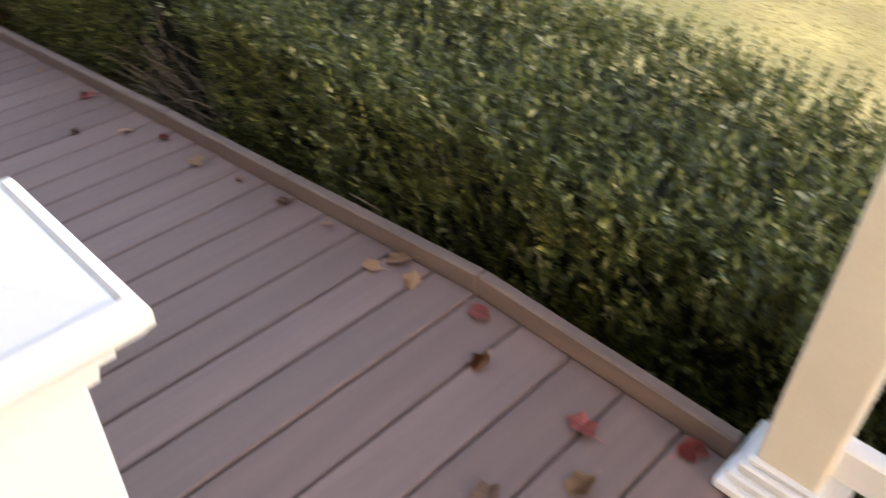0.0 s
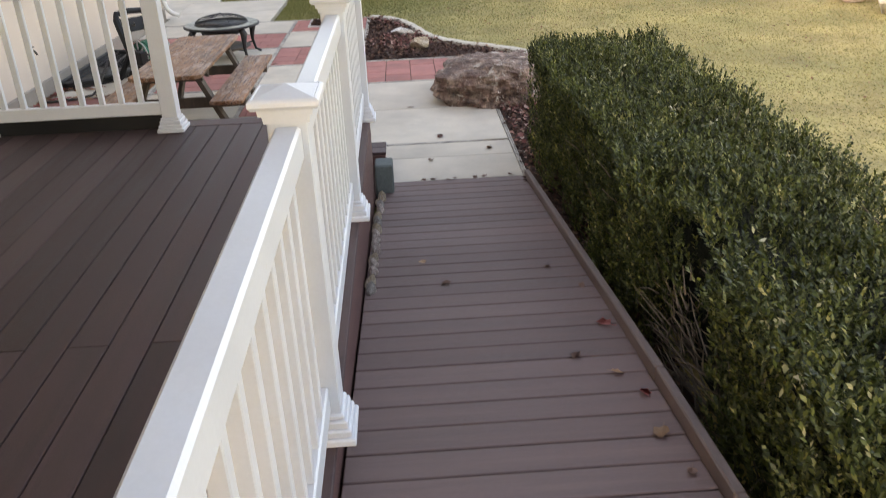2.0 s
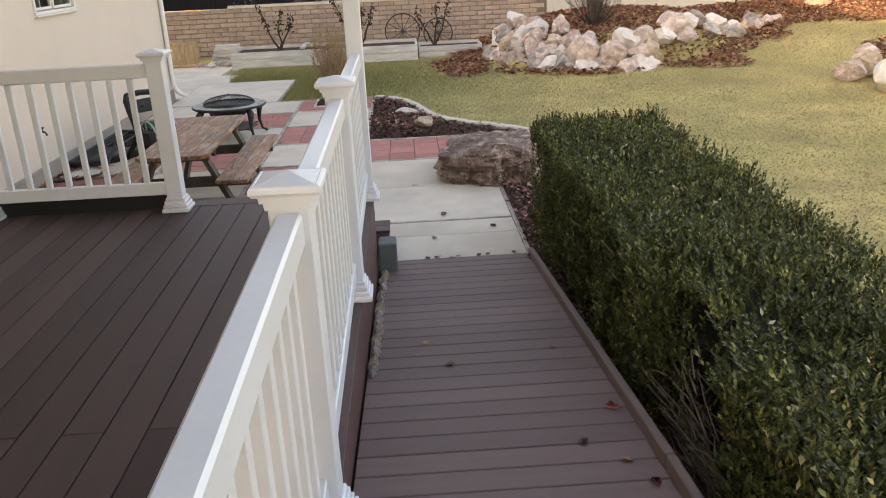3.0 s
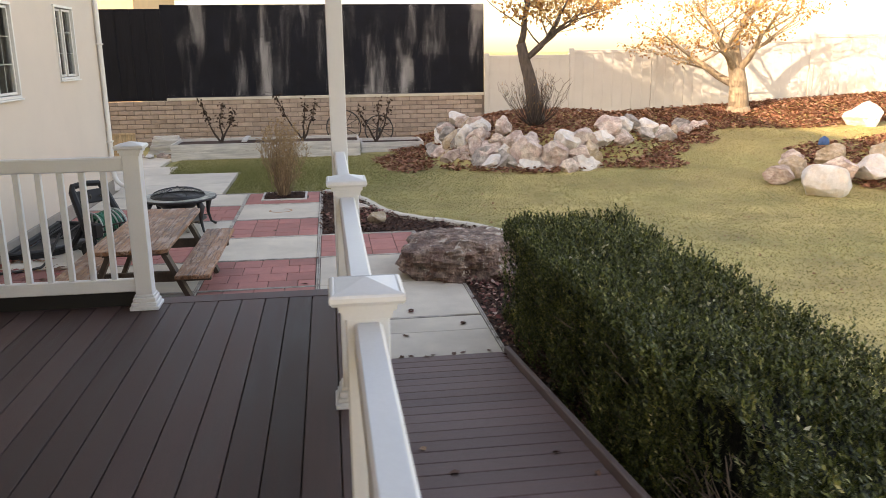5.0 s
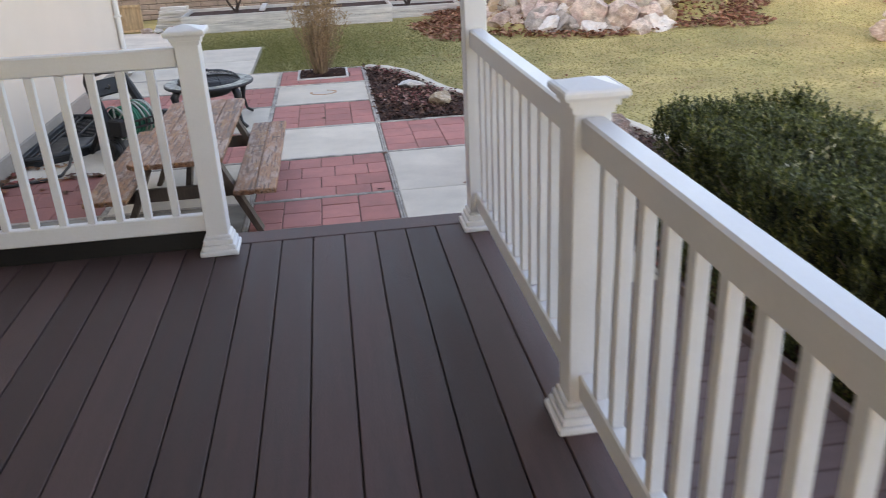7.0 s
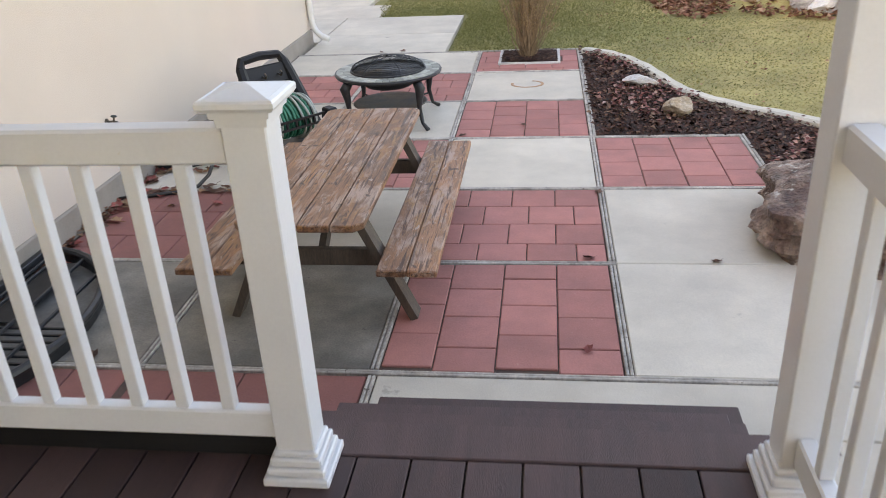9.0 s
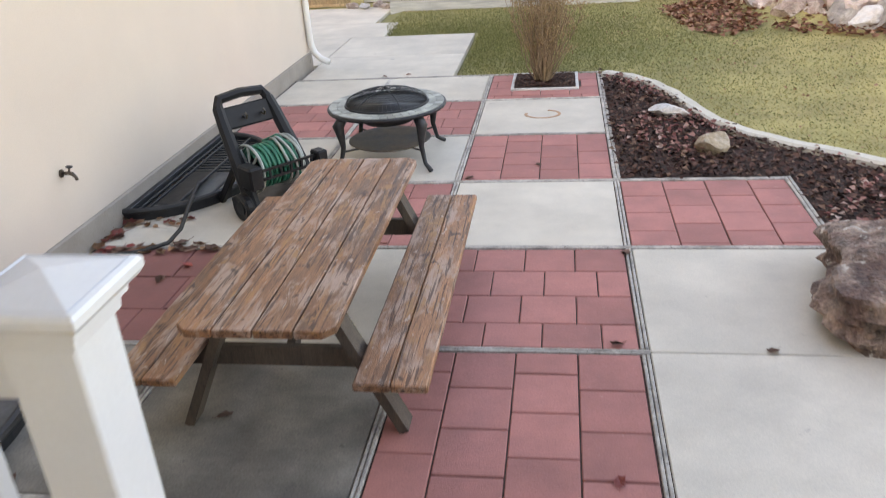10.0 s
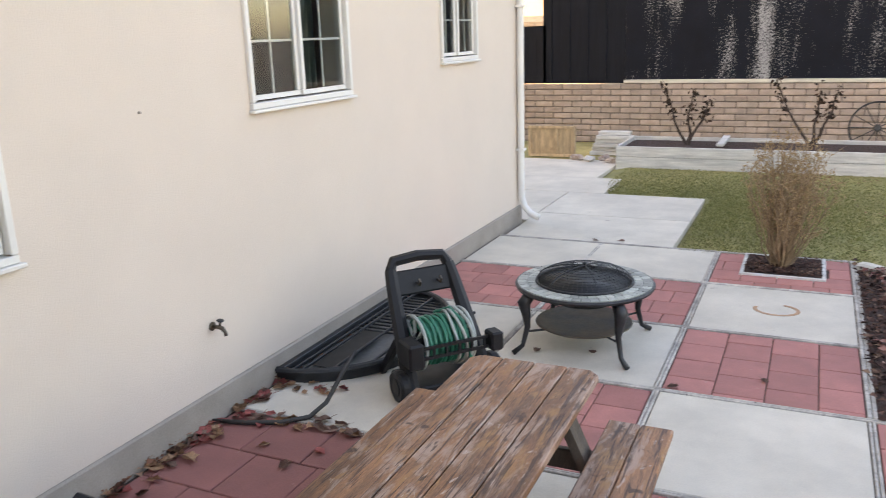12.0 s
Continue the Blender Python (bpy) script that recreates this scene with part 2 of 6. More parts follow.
M_BLKPL = material("black_plastic", (0.012, 0.012, 0.013), 0.5, 0.2, 6, 80, 0.1, spec=0.3)
M_IRON = material("dark_iron", (0.017, 0.019, 0.021), 0.42, 0.4, 8, 60, 0.3, metal=0.2, second=(0.028, 0.028, 0.03))
M_PAN = material("rusty_pan", (0.11, 0.10, 0.085), 0.7, 0.3, 6, 60, 0.4, metal=0.3, second=(0.14, 0.105, 0.075))
M_TILE = material("pit_tile", (0.34, 0.345, 0.30), 0.5, 0.25, 9, 80, 0.3, island=0.38)
M_HOSE = material("green_hose", (0.01, 0.17, 0.105), 0.45, 0.2, 8, 60, 0.1)
M_HOSEG = material("gray_hose", (0.34, 0.37, 0.34), 0.5, 0.15, 8, 60, 0.1)
M_HOSEB = material("black_hose", (0.03, 0.028, 0.026), 0.55, 0.2, 8, 60, 0.1)
M_METAL = material("dull_brass", (0.12, 0.10, 0.08), 0.4, 0.25, 20, 90, 0.2, metal=0.9)
M_GRATE = material("grate_steel", (0.03, 0.032, 0.035), 0.45, 0.2, 6, 60, 0.15, metal=0.3)
M_WELL = material("well_steel", (0.13, 0.13, 0.125), 0.6, 0.3, 4, 40, 0.4)
M_SPOUT = material("spout_metal", (0.72, 0.70, 0.66), 0.4, 0.04, 3, 80, 0.05)
M_BARK_D = material("dark_bark", (0.09, 0.07, 0.058), 0.95, 0.35, 6, 40, 1.0, stretch=(3, 3, 0.6), dist=0.02)
M_BARK_L = material("pale_bark", (0.29, 0.225, 0.155), 0.95, 0.3, 6, 40, 1.0, stretch=(3, 3, 0.6), dist=0.02)
M_TWIG = material("dry_twig", (0.30, 0.205, 0.125), 0.9, 0.3, 9, 60, 0.3, island=0.3)
M_DEADV = material("withered_stalk", (0.05, 0.035, 0.028), 0.95, 0.35, 9, 60, 0.5)
# near-black: the shade deep inside the hedge put in as colour
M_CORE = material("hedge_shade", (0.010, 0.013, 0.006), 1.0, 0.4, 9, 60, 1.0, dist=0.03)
M_HEDGETWIG = material("hedge_twig", (0.14, 0.11, 0.08), 0.9, 0.3, 9, 60, 0.3, island=0.3)
M_SLATE = material("green_gray_block", (0.13, 0.155, 0.145), 0.85, 0.2, 4, 60, 0.5)
M_RUST = material("rust_stain", (0.46, 0.27, 0.16), 0.9, 0.15, 8, 80, 0.2)
# near-black base: the unlit look of the room is in the colour
M_DARKROOM = material("room_dimness", (0.045, 0.044, 0.042), 0.9, 0.1, 2, 40, 0.1)
M_CURTAIN = material("curtain", (0.07, 0.10, 0.09), 0.9, 0.2, 2, 40, 0.2, stretch=(1, 14, 0.3))
M_ROOF = material("roof_shingle", (0.15, 0.125, 0.105), 0.9, 0.3, 4, 40, 0.6)
M_NEIGH = material("neighbour_stucco", (0.55, 0.40, 0.25), 0.9, 0.06, 2, 60, 0.2)
# near-black, matt: for the panels added to darken window panes
M_PANE_DARK = material("pane_darkener", (0.018, 0.018, 0.02), 0.9, 0.15, 3, 200, 0.2, spec=0.05)
M_WINFRAME = material("window_vinyl", (0.70, 0.67, 0.62), 0.4, 0.04, 3, 90, 0.05)
M_GLASS = glass_material()
M_BOX = leaf_material("boxwood_leaf", [(0.0, (0.024, 0.034, 0.007)), (0.45, (0.052, 0.066, 0.013)), (0.80, (0.10, 0.112, 0.022)), (0.95, (0.18, 0.19, 0.05)), (1.0, (0.30, 0.29, 0.12))], 0.42, 0.25, 0.42)
M_BOXY = leaf_material("boxwood_yellow", [(0.0, (0.07, 0.095, 0.025)), (0.5, (0.15, 0.16, 0.04)), (0.85, (0.27, 0.24, 0.07)), (1.0, (0.5, 0.44, 0.24))], 0.45, 0.3)
M_PALE = leaf_material("bleached_leaf", [(0.0, (0.30, 0.27, 0.13)), (0.6, (0.50, 0.46, 0.28)), (1.0, (0.66, 0.62, 0.46))], 0.6, 0.3)
M_LITTER = leaf_material("leaf_litter", [(0.0, (0.13, 0.055, 0.034)), (0.4, (0.23, 0.095, 0.055)), (0.75, (0.33, 0.155, 0.095)), (1.0, (0.42, 0.26, 0.17))], 0.8, 0.15)
M_BEDLEAF = leaf_material("bed_leaf", [(0.0, (0.15, 0.045, 0.04)), (0.4, (0.27, 0.10, 0.085)), (0.75, (0.40, 0.21, 0.17)), (1.0, (0.56, 0.42, 0.35))], 0.7, 0.2)
M_BARKCHIP = leaf_material("mulch_chip", [(0.0, (0.035, 0.018, 0.014)), (0.55, (0.085, 0.04, 0.03)), (0.85, (0.14, 0.07, 0.05)), (1.0, (0.24, 0.15, 0.1))], 0.85, 0.0)
M_BLADE = leaf_material("grass_blade", [(0.0, (0.22, 0.205, 0.075)), (0.45, (0.36, 0.305, 0.125)), (0.8, (0.46, 0.38, 0.18)), (1.0, (0.50, 0.42, 0.25))], 0.75, 0.3)
M_BLADEG = leaf_material("green_blade", [(0.0, (0.12, 0.135, 0.045)), (0.5, (0.20, 0.205, 0.075)), (1.0, (0.33, 0.30, 0.13))], 0.75, 0.3)
M_ORANGE = leaf_material("autumn_leaf", [(0.0, (0.25, 0.10, 0.04)), (0.5, (0.42, 0.22, 0.07)), (1.0, (0.52, 0.36, 0.15))], 0.7, 0.4)
M_DRYLEAF = leaf_material("dry_shrub_leaf", [(0.0, (0.22, 0.14, 0.075)), (0.6, (0.36, 0.245, 0.13)), (1.0, (0.48, 0.34, 0.19))], 0.8, 0.3)
M_LEAF_R = material("fallen_leaf_red", (0.40, 0.10, 0.085), 0.7, 0.3, 18, 120, 0.4, objrand=0.2)
M_LEAF_T = material("fallen_leaf_tan", (0.40, 0.22, 0.12), 0.75, 0.3, 18, 120, 0.4, objrand=0.25)
M_LEAF_B = material("fallen_leaf_brown", (0.20, 0.11, 0.08), 0.8, 0.3, 18, 120, 0.4, objrand=0.3)


# ---- building helpers ----
rnd = random.Random(7)


def part(name, bm, mat, parent=None, label="", smooth=False):
    """Links a bmesh as one mesh object under its thing."""
    me = bpy.data.meshes.new(name)
    bm.to_mesh(me)
    bm.free()
    if smooth:
        me.polygons.foreach_set("use_smooth", [True] * len(me.polygons))
    me.materials.append(mat)
    ob = new(name, me)
    if parent:
        ob.parent = parent
    return tagged(ob, label) if label else ob


def piece(name, me, m, parent=None):
    """One more object on a mesh that is already there."""
    ob = new(name, me)
    ob.matrix_basis = m
    if parent:
        ob.parent = parent
    return ob


def thing(name, label, category, at=(0, 0, 0), rz=0.0, kind="", group=""):
    ob = new(name)
    ob.empty_display_size = 0.1
    ob.matrix_basis = pose(*at, 0, 0, rz)
    return tagged(ob, label, category, group, kind)


def raw(name, verts, faces, mat, parent=None, label="", smooth=False):
    me = bpy.data.meshes.new(name)
    me.from_pydata(verts, [], faces)
    if smooth:
        me.polygons.foreach_set("use_smooth", [True] * len(me.polygons))
    me.materials.append(mat)
    ob = new(name, me)
    if parent:
        ob.parent = parent
    return tagged(ob, label) if label else ob


def box(bm, x0, y0, z0, x1, y1, z1, bevel=0.0, m=None):
    r = bmesh.ops.create_cube(bm, size=1.0, matrix=Matrix.Translation(((x0 + x1) / 2, (y0 + y1) / 2, (z0 + z1) / 2)) @ Matrix.Diagonal((x1 - x0, y1 - y0, z1 - z0, 1)))
    if bevel:
        es = list({e for v in r["verts"] for e in v.link_edges})
        r2 = bmesh.ops.bevel(bm, geom=es, offset=bevel, segments=1, affect="EDGES")
        vs = list({v for f in r2["faces"] for v in f.verts} | {v for v in r["verts"] if v.is_valid})
    else:
        vs = r["verts"]
    if m is not None:
        bmesh.ops.transform(bm, matrix=m, verts=[v for v in vs if v.is_valid])
    return bm


def boxm(*a, bevel=0.0, m=None):
    return box(bmesh.new(), *a, bevel=bevel, m=m)


def beam(bm, a, b, w, d, up=(0, 0, 1), bevel=0.0):
    """A straight bar of section w (sideways) by d (along up) from a to b."""
    a, b = Vector(a), Vector(b)
    y = (b - a).normalized()
    x = y.cross(Vector(up)).normalized()
    z = x.cross(y)
    m = Matrix((x, y, z)).transposed().to_4x4()
    m.translation = (a + b) / 2
    return box(bm, -w / 2, -(b - a).length / 2, -d / 2, w / 2, (b - a).length / 2, d / 2, bevel, m)


def lathe(bm, profile, n=24, m=None):
    rings = []
    for r, z in profile:
        rings.append([bm.verts.new((r * math.cos(2 * math.pi * i / n), r * math.sin(2 * math.pi * i / n), z)) for i in range(n)])
    for a, b in zip(rings, rings[1:]):
        for i in range(n):
            bm.faces.new((a[i], a[(i + 1) % n], b[(i + 1) % n], b[i]))
    if profile[0][0] > 1e-5:
        bm.faces.new(rings[0][::-1])
    if profile[-1][0] > 1e-5:
        bm.faces.new(rings[-1])
    if m is not None:
        bmesh.ops.transform(bm, matrix=m, verts=[v for r in rings for v in r])
    return bm


def tube(bm, pts, radii, n=8, closed=False, squash=1.0):
    """A round bar along points, with a radius at each."""
    pts = [Vector(p) for p in pts]
    if not hasattr(radii, "__len__"):
        radii = [radii] * len(pts)
    rings, ref = [], None
    k = len(pts)
    for i, p in enumerate(pts):
        if closed:
            d = pts[(i + 1) % k] - pts[i - 1]
        else:
            d = pts[min(i + 1, k - 1)] - pts[max(i - 1, 0)]
        d.normalize()
        if ref is None:
            ref = d.orthogonal().normalized()
        ref = (ref - d * ref.dot(d)).normalized()
        side = d.cross(ref)
        rings.append([bm.verts.new(p + (ref * math.cos(2 * math.pi * j / n) + side * math.sin(2 * math.pi * j / n) * squash) * radii[i]) for j in range(n)])
    pairs = list(zip(rings, rings[1:])) + ([(rings[-1], rings[0])] if closed else [])
    for a, b in pairs:
        for j in range(n):
            bm.faces.new((a[j], a[(j + 1) % n], b[(j + 1) % n], b[j]))
    if not closed:
        bm.faces.new(rings[0][::-1])
        bm.faces.new(rings[-1])
    return bm


def outline(bm, pts, z0, z1):
    """A prism over a flat outline."""
    lo = [bm.verts.new((x, y, z0)) for x, y in pts]
    hi = [bm.verts.new((x, y, z1)) for x, y in pts]
    bm.faces.new(hi)
    bm.faces.new(lo[::-1])
    n = len(pts)
    for i in range(n):
        bm.faces.new((lo[i], lo[(i + 1) % n], hi[(i + 1) % n], hi[i]))
    bmesh.ops.recalc_face_normals(bm, faces=bm.faces[:])
    return bm


def leaves_mesh(centres, dirs, ups, length, width, fold=0.25):
    """Folded leaf blades, six corners each, as arrays of vertices and faces."""
    n = len(centres)
    d = dirs / np.linalg.norm(dirs, axis=1, keepdims=True)
    s = np.cross(d, ups)
    s /= np.linalg.norm(s, axis=1, keepdims=True) + 1e-9
    u = np.cross(s, d)
    L, W = length[:, None], width[:, None]
    v = np.stack([centres, centres + d * L * 0.45 - s * W * 0.5 + u * W * fold, centres + d * L, centres + d * L * 0.45 + s * W * 0.5 + u * W * fold], 1)
    f = np.arange(n)[:, None] * 4
    tris = np.concatenate([f + np.array([[0, 1, 2]]), f + np.array([[0, 2, 3]])], 1).reshape(-1, 3)
    return v.reshape(-1, 3), tris


def mesh_np(name, verts, tris, mat, parent=None, label=""):
    me = bpy.data.meshes.new(name)
    me.vertices.add(len(verts))
    me.vertices.foreach_set("co", np.ascontiguousarray(verts, dtype=np.float32).ravel())
    me.loops.add(tris.size)
    me.loops.foreach_set("vertex_index", np.ascontiguousarray(tris, dtype=np.int32).ravel())
    me.polygons.add(len(tris))
    me.polygons.foreach_set("loop_start", np.arange(0, tris.size, 3, dtype=np.int32))
    me.update(calc_edges=True)
    me.materials.append(mat)
    ob = new(name, me)
    if parent:
        ob.parent = parent
    return tagged(ob, label) if label else ob


def sstep(t):
    t = np.clip(t, 0, 1)
    return t * t * (3 - 2 * t)


# ---- the lie of the land ----
def hill(x, y):
    """Height of the ground: level by the patio, rising to the back fence, with a raised bed behind the stones."""
    x, y = np.asarray(x, float), np.asarray(y, float)
    up = sstep((y - 11.5) / 12.0) * sstep((x - 1.2) / 3.0)
    h = up * (0.49 + 0.05 * np.clip(x - 4.4, -2, 14))
    h = h + 0.55 * sstep((x - 8.5) / 5.0) * sstep((y - 10.5) / 4) * sstep((19.0 - y) / 4.0)
    q = ((x - 4.7) / 2.35) ** 2 + ((y - 18.7) / 2.3) ** 2
    return h + 0.52 * sstep((1.35 - q) / 0.75)


def on_patio(x, y):
    return ((x < 1.36) & (x > -14.0) & (y < 11.6) & (y > -6)) | ((x < -0.2) & (x > -4.3) & (y < 15.1) & (y > -6)) | ((x < -1.95) & (x > -6) & (y > 15) & (y < 18.0)) \
        | ((x < -3.4 - 0.22 * (y - 18)) & (x > -9) & (y > 17.9) & (y < 21.1)) | ((x < -4.05) & (x > -14) & (y < 16.1))


DECK_Z = 0.69
KERB = [(-0.22, 14.98), (0.05, 14.80), (0.28, 14.45), (0.45, 14.0), (0.57, 13.5), (0.68, 13.05), (0.86, 12.68), (1.17, 12.30), (1.62, 11.92), (2.02, 11.45), (2.32, 10.8), (2.52, 9.9), (2.66, 8.8), (2.72, 7.4)]


def kerb_x(y):
    ys = np.array([p[1] for p in KERB][::-1])
    xs = np.array([p[0] for p in KERB][::-1])
    return np.interp(y, ys, xs)


def make_ground():
    xs = np.concatenate([[-900, -200, -60, -25], np.arange(-14, 22.01, 0.4), [30, 60, 200, 900]])
    ys = np.concatenate([[-900, -200, -60, -20], np.arange(-8, 26.01, 0.4), [34, 60, 200, 900]])
    X, Y = np.meshgrid(xs, ys, indexing="ij")
    Z = hill(X, Y)
    Z = np.where(on_patio(X, Y), -0.09, Z - 0.012)
    verts = np.stack([X, Y, Z], -1).reshape(-1, 3)
    ny = len(ys)
    faces = [(i * ny + j, (i + 1) * ny + j, (i + 1) * ny + j + 1, i * ny + j + 1) for i in range(len(xs) - 1) for j in range(ny - 1)]
    g = raw("ground", verts.tolist(), faces, M_GRASS_G, smooth=True)
    return tagged(g, "dry yellow-green autumn lawn rising towards the fence", "lawn", kind="structure")


ground = make_ground()


def scatter(n, x0, x1, y0, y1, keep, seed):
    r = np.random.default_rng(seed)
    x, y = r.uniform(x0, x1, n), r.uniform(y0, y1, n)
    k = keep(x, y)
    return x[k], y[k], r


def in_bed(x, y):
    return (x > np.where(y < 8.9, 1.31, 1.04)) & (x < kerb_x(y)) & (y > 6.8) & (y < 11.7) | (x > -0.25) & (x < kerb_x(y)) & (y >= 11.55) & (y < 15.1)


def leafbank(x, y):
    """Where the dead leaves lie thick: round and behind the stones, along the back fence, by the right-hand stones."""
    q = ((x - 4.7) / 3.1) ** 2 + ((y - 19.4) / 3.6) ** 2
    edge = 0.25 * np.sin(x * 2.1) + 0.2 * np.sin(y * 3.3 + x)
    a = (q < 1.15 + edge) & (x > 1.2 + edge)
    b = (y > 19.6 - 0.10 * (x - 4) + edge) & (x > 1.5) & (y < 23.0)
    c = ((x - 11.5) / 3.0) ** 2 + ((y - 14.6) / 2.0) ** 2 < 1 + edge
    d = (y > 16.3 + 0.62 * (x - 5.2) + edge * 1.4) & (x > 4.8) & (x < 11) & (y < 22.9)
    e = ((x - 1.75) / 0.75) ** 2 + ((y - 18.6) / 1.5) ** 2 < 1 + edge
    front = (y < 15.55) & (x < 5.4)
    return (a | b | c | d | e) & ~front


def make_grass():
    def lawn(x, y):
        return ~on_patio(x, y) & ~in_bed(x, y) & ~leafbank(x, y) & (x > np.where((y < 15.1) & (y > 6.8), kerb_x(y) + 0.12, np.where(y <= 6.8, 2.45, -3.6))) & (y < 22.9)
    for name, mat, n, seed, sel in (("grass", M_BLADE, 330000, 3, 1), ("green_grass", M_BLADEG, 260000, 4, 0), ("thick_grass", M_BLADEG, 300000, 6, 2)):
        x0, x1, y0, y1 = (-3.9, 3.5, 13.5, 20.4) if sel == 2 else (-3.7, 14, 0.5, 20.5)
        x, y, r = scatter(n, x0, x1, y0, y1, lambda a, b: lawn(a, b) & (np.hypot(a, b) < 22), seed)
        green = np.exp(-((x + 1.8) / 3.7) ** 2 - ((y - 17.0) / 3.2) ** 2) * 1.7 + 0.13 + 0.16 * np.sin(x * 0.9 + 1) * np.sin(y * 0.7) + 0.14 * np.sin(x * 2.3 + y * 0.8) * np.sin(y * 3.1 - x)
        pick = (r.random(len(x)) > green * 0.75) if sel == 1 else (r.random(len(x)) < (green if sel == 0 else 0.55 * np.exp(-((x + 2.0) / 2.3) ** 2 - ((y - 17.2) / 2.0) ** 2)))
        x, y = x[pick], y[pick]
        n2 = len(x)
        a, lean = r.uniform(0, 2 * np.pi, n2), r.uniform(0.4 if sel == 2 else 0.8, 1.6 if sel == 2 else 2.6, n2)
        d = np.stack([np.cos(a) * lean, np.sin(a) * lean, np.ones(n2)], 1)
        c = np.stack([x, y, hill(x, y) - 0.012], 1)
        v, t = leaves_mesh(c, d, np.stack([np.sin(a), -np.cos(a), np.zeros(n2)], 1) + 0.01, r.uniform(0.016, 0.038, n2) * (1.35 if sel == 2 else 1.0), r.uniform(0.006, 0.012, n2))
        tagged(mesh_np(name, v, t, mat), "short dry lawn grass with greener tufts", "grass", kind="stuff")


def make_litter():
    def flat(x, y, z, r, mat, name, label, cat, smin, smax):
        n = len(x)
        a = r.uniform(0, 2 * np.pi, n)
        d = np.stack([np.cos(a), np.sin(a), r.uniform(-0.25, 0.45, n)], 1)
        up = np.stack([r.normal(0, 0.35, n), r.normal(0, 0.35, n), np.ones(n)], 1)
        s = r.uniform(smin, smax, n)
        v, t = leaves_mesh(np.stack([x, y, z], 1), d, up, s, s * r.uniform(0.5, 0.9, n), 0.3)
        tagged(mesh_np(name, v, t, mat), label, cat, kind="stuff")
    x, y, r = scatter(62000, 0.8, 19, 12, 23, leafbank, 11)
    flat(x, y, hill(x, y) + r.uniform(0, 0.05, len(x)), r, M_LITTER, "leaf_litter", "thick layer of dead brown-red leaves", "leaves", 0.06, 0.13)
    x, y, r = scatter(2400, -3.6, 14, 4.0, 21, lambda a, b: ~on_patio(a, b) & ~in_bed(a, b) & (a > kerb_x(b)), 12)
    flat(x, y, hill(x, y) + 0.02, r, M_LITTER, "lawn_leaves", "dead leaves strewn thinly over the lawn", "leaves", 0.02, 0.05)
    x, y, r = scatter(30000, -0.3, 2.8, 6.8, 15.2, in_bed, 13)
    flat(x, y, r.uniform(-0.02, 0.045, len(x)), r, M_BARKCHIP, "bark_mulch", "dark red-brown shredded bark mulch", "mulch", 0.025, 0.07)
    x, y, r = scatter(7000, -0.3, 2.8, 6.8, 15.2, lambda a, b: in_bed(a, b) & ((b < 9) | (np.sin(a * 5) + np.sin(b * 3.1) > 0.1)), 14)
    flat(x, y, r.uniform(0.02, 0.06, len(x)), r, M_BEDLEAF, "bed_leaves", "reddish dead leaves lying on the mulch", "leaves", 0.03, 0.075)
    x, y, r = scatter(5600, 1.26, 1.62, -2.0, 6.8, lambda a, b: a > 0, 15)
    flat(x, y, r.uniform(0.0, 0.03, len(x)), r, M_BARKCHIP, "hedge_mulch", "dark bark mulch under the hedge", "mulch", 0.025, 0.06)
    x, y, r = scatter(520, -4.10, -3.98, 8.2, 13.0, lambda a, b: np.sin(b * 5.3) + np.sin(b * 11) > -0.7, 16)
    flat(x, y, r.uniform(0.004, 0.05, len(x)) * np.clip((-3.96 - x) / 0.12, 0.2, 1), r, M_LITTER, "wall_debris", "dry leaf debris gathered along the house wall", "leaves", 0.02, 0.06)


make_grass()
make_litter()
bed_ground = part("mulch_bed", outline(bmesh.new(), [(-0.262, 11.555), (1.03, 11.555), (1.03, 9.4), (1.28, 9.4), (1.31, 6.8), (2.68, 6.8)] + [(x - 0.04, y - 0.03) for x, y in KERB[::-1]], -0.08, -0.005), M_MULCH)
hedge_bed = part("hedge_bed", outline(bmesh.new(), [(1.27, -2.2), (1.62, -2.2), (1.62, 6.79), (1.302, 6.79)], -0.08, 0.002), M_MULCH)
tagged(hedge_bed, "strip of dark bark mulch under the hedge", "mulch bed", kind="structure")
tagged(bed_ground, "planting bed of dark bark mulch", "mulch bed", kind="structure")


def make_kerb():
    bm = bmesh.new()
    pts = []
    for (x0, y0), (x1, y1) in zip(KERB, KERB[1:]):
        for k in range(4):
            pts.append((x0 + (x1 - x0) * k / 4, y0 + (y1 - y0) * k / 4))
    pts.append(KERB[-1])
    sm = [pts[0]] + [tuple((pts[i - 1][k] + 2 * pts[i][k] + pts[i + 1][k]) / 4 for k in (0, 1)) for i in range(1, len(pts) - 1)] + [pts[-1]]
    rings = []
    for i, p in enumerate(sm):
        a, b = Vector(sm[max(i - 1, 0)]), Vector(sm[min(i + 1, len(sm) - 1)])
        n = Vector(((b - a).y, -(b - a).x)).normalized()
        if n.x < 0:
            n = -n
        ring = []
        for off, z in ((-0.07, -0.08), (-0.065, 0.035), (-0.04, 0.055), (0.05, 0.055), (0.075, 0.035), (0.08, -0.08)):
            ring.append(bm.verts.new((p[0] + n.x * off, p[1] + n.y * off, z + 0.004 * math.sin(i * 1.7))))
        rings.append(ring)
    for a, b in zip(rings, rings[1:]):
        for k in range(5):
            bm.faces.new((a[k], a[k + 1], b[k + 1], b[k]))
    bm.faces.new(rings[0])
    bm.faces.new(rings[-1][::-1])
    bmesh.ops.recalc_face_normals(bm, faces=bm.faces[:])
    tagged(part("kerb", bm, M_KERB, smooth=False), "pale curved concrete edging between mulch and lawn", "kerb", kind="structure")


make_kerb()


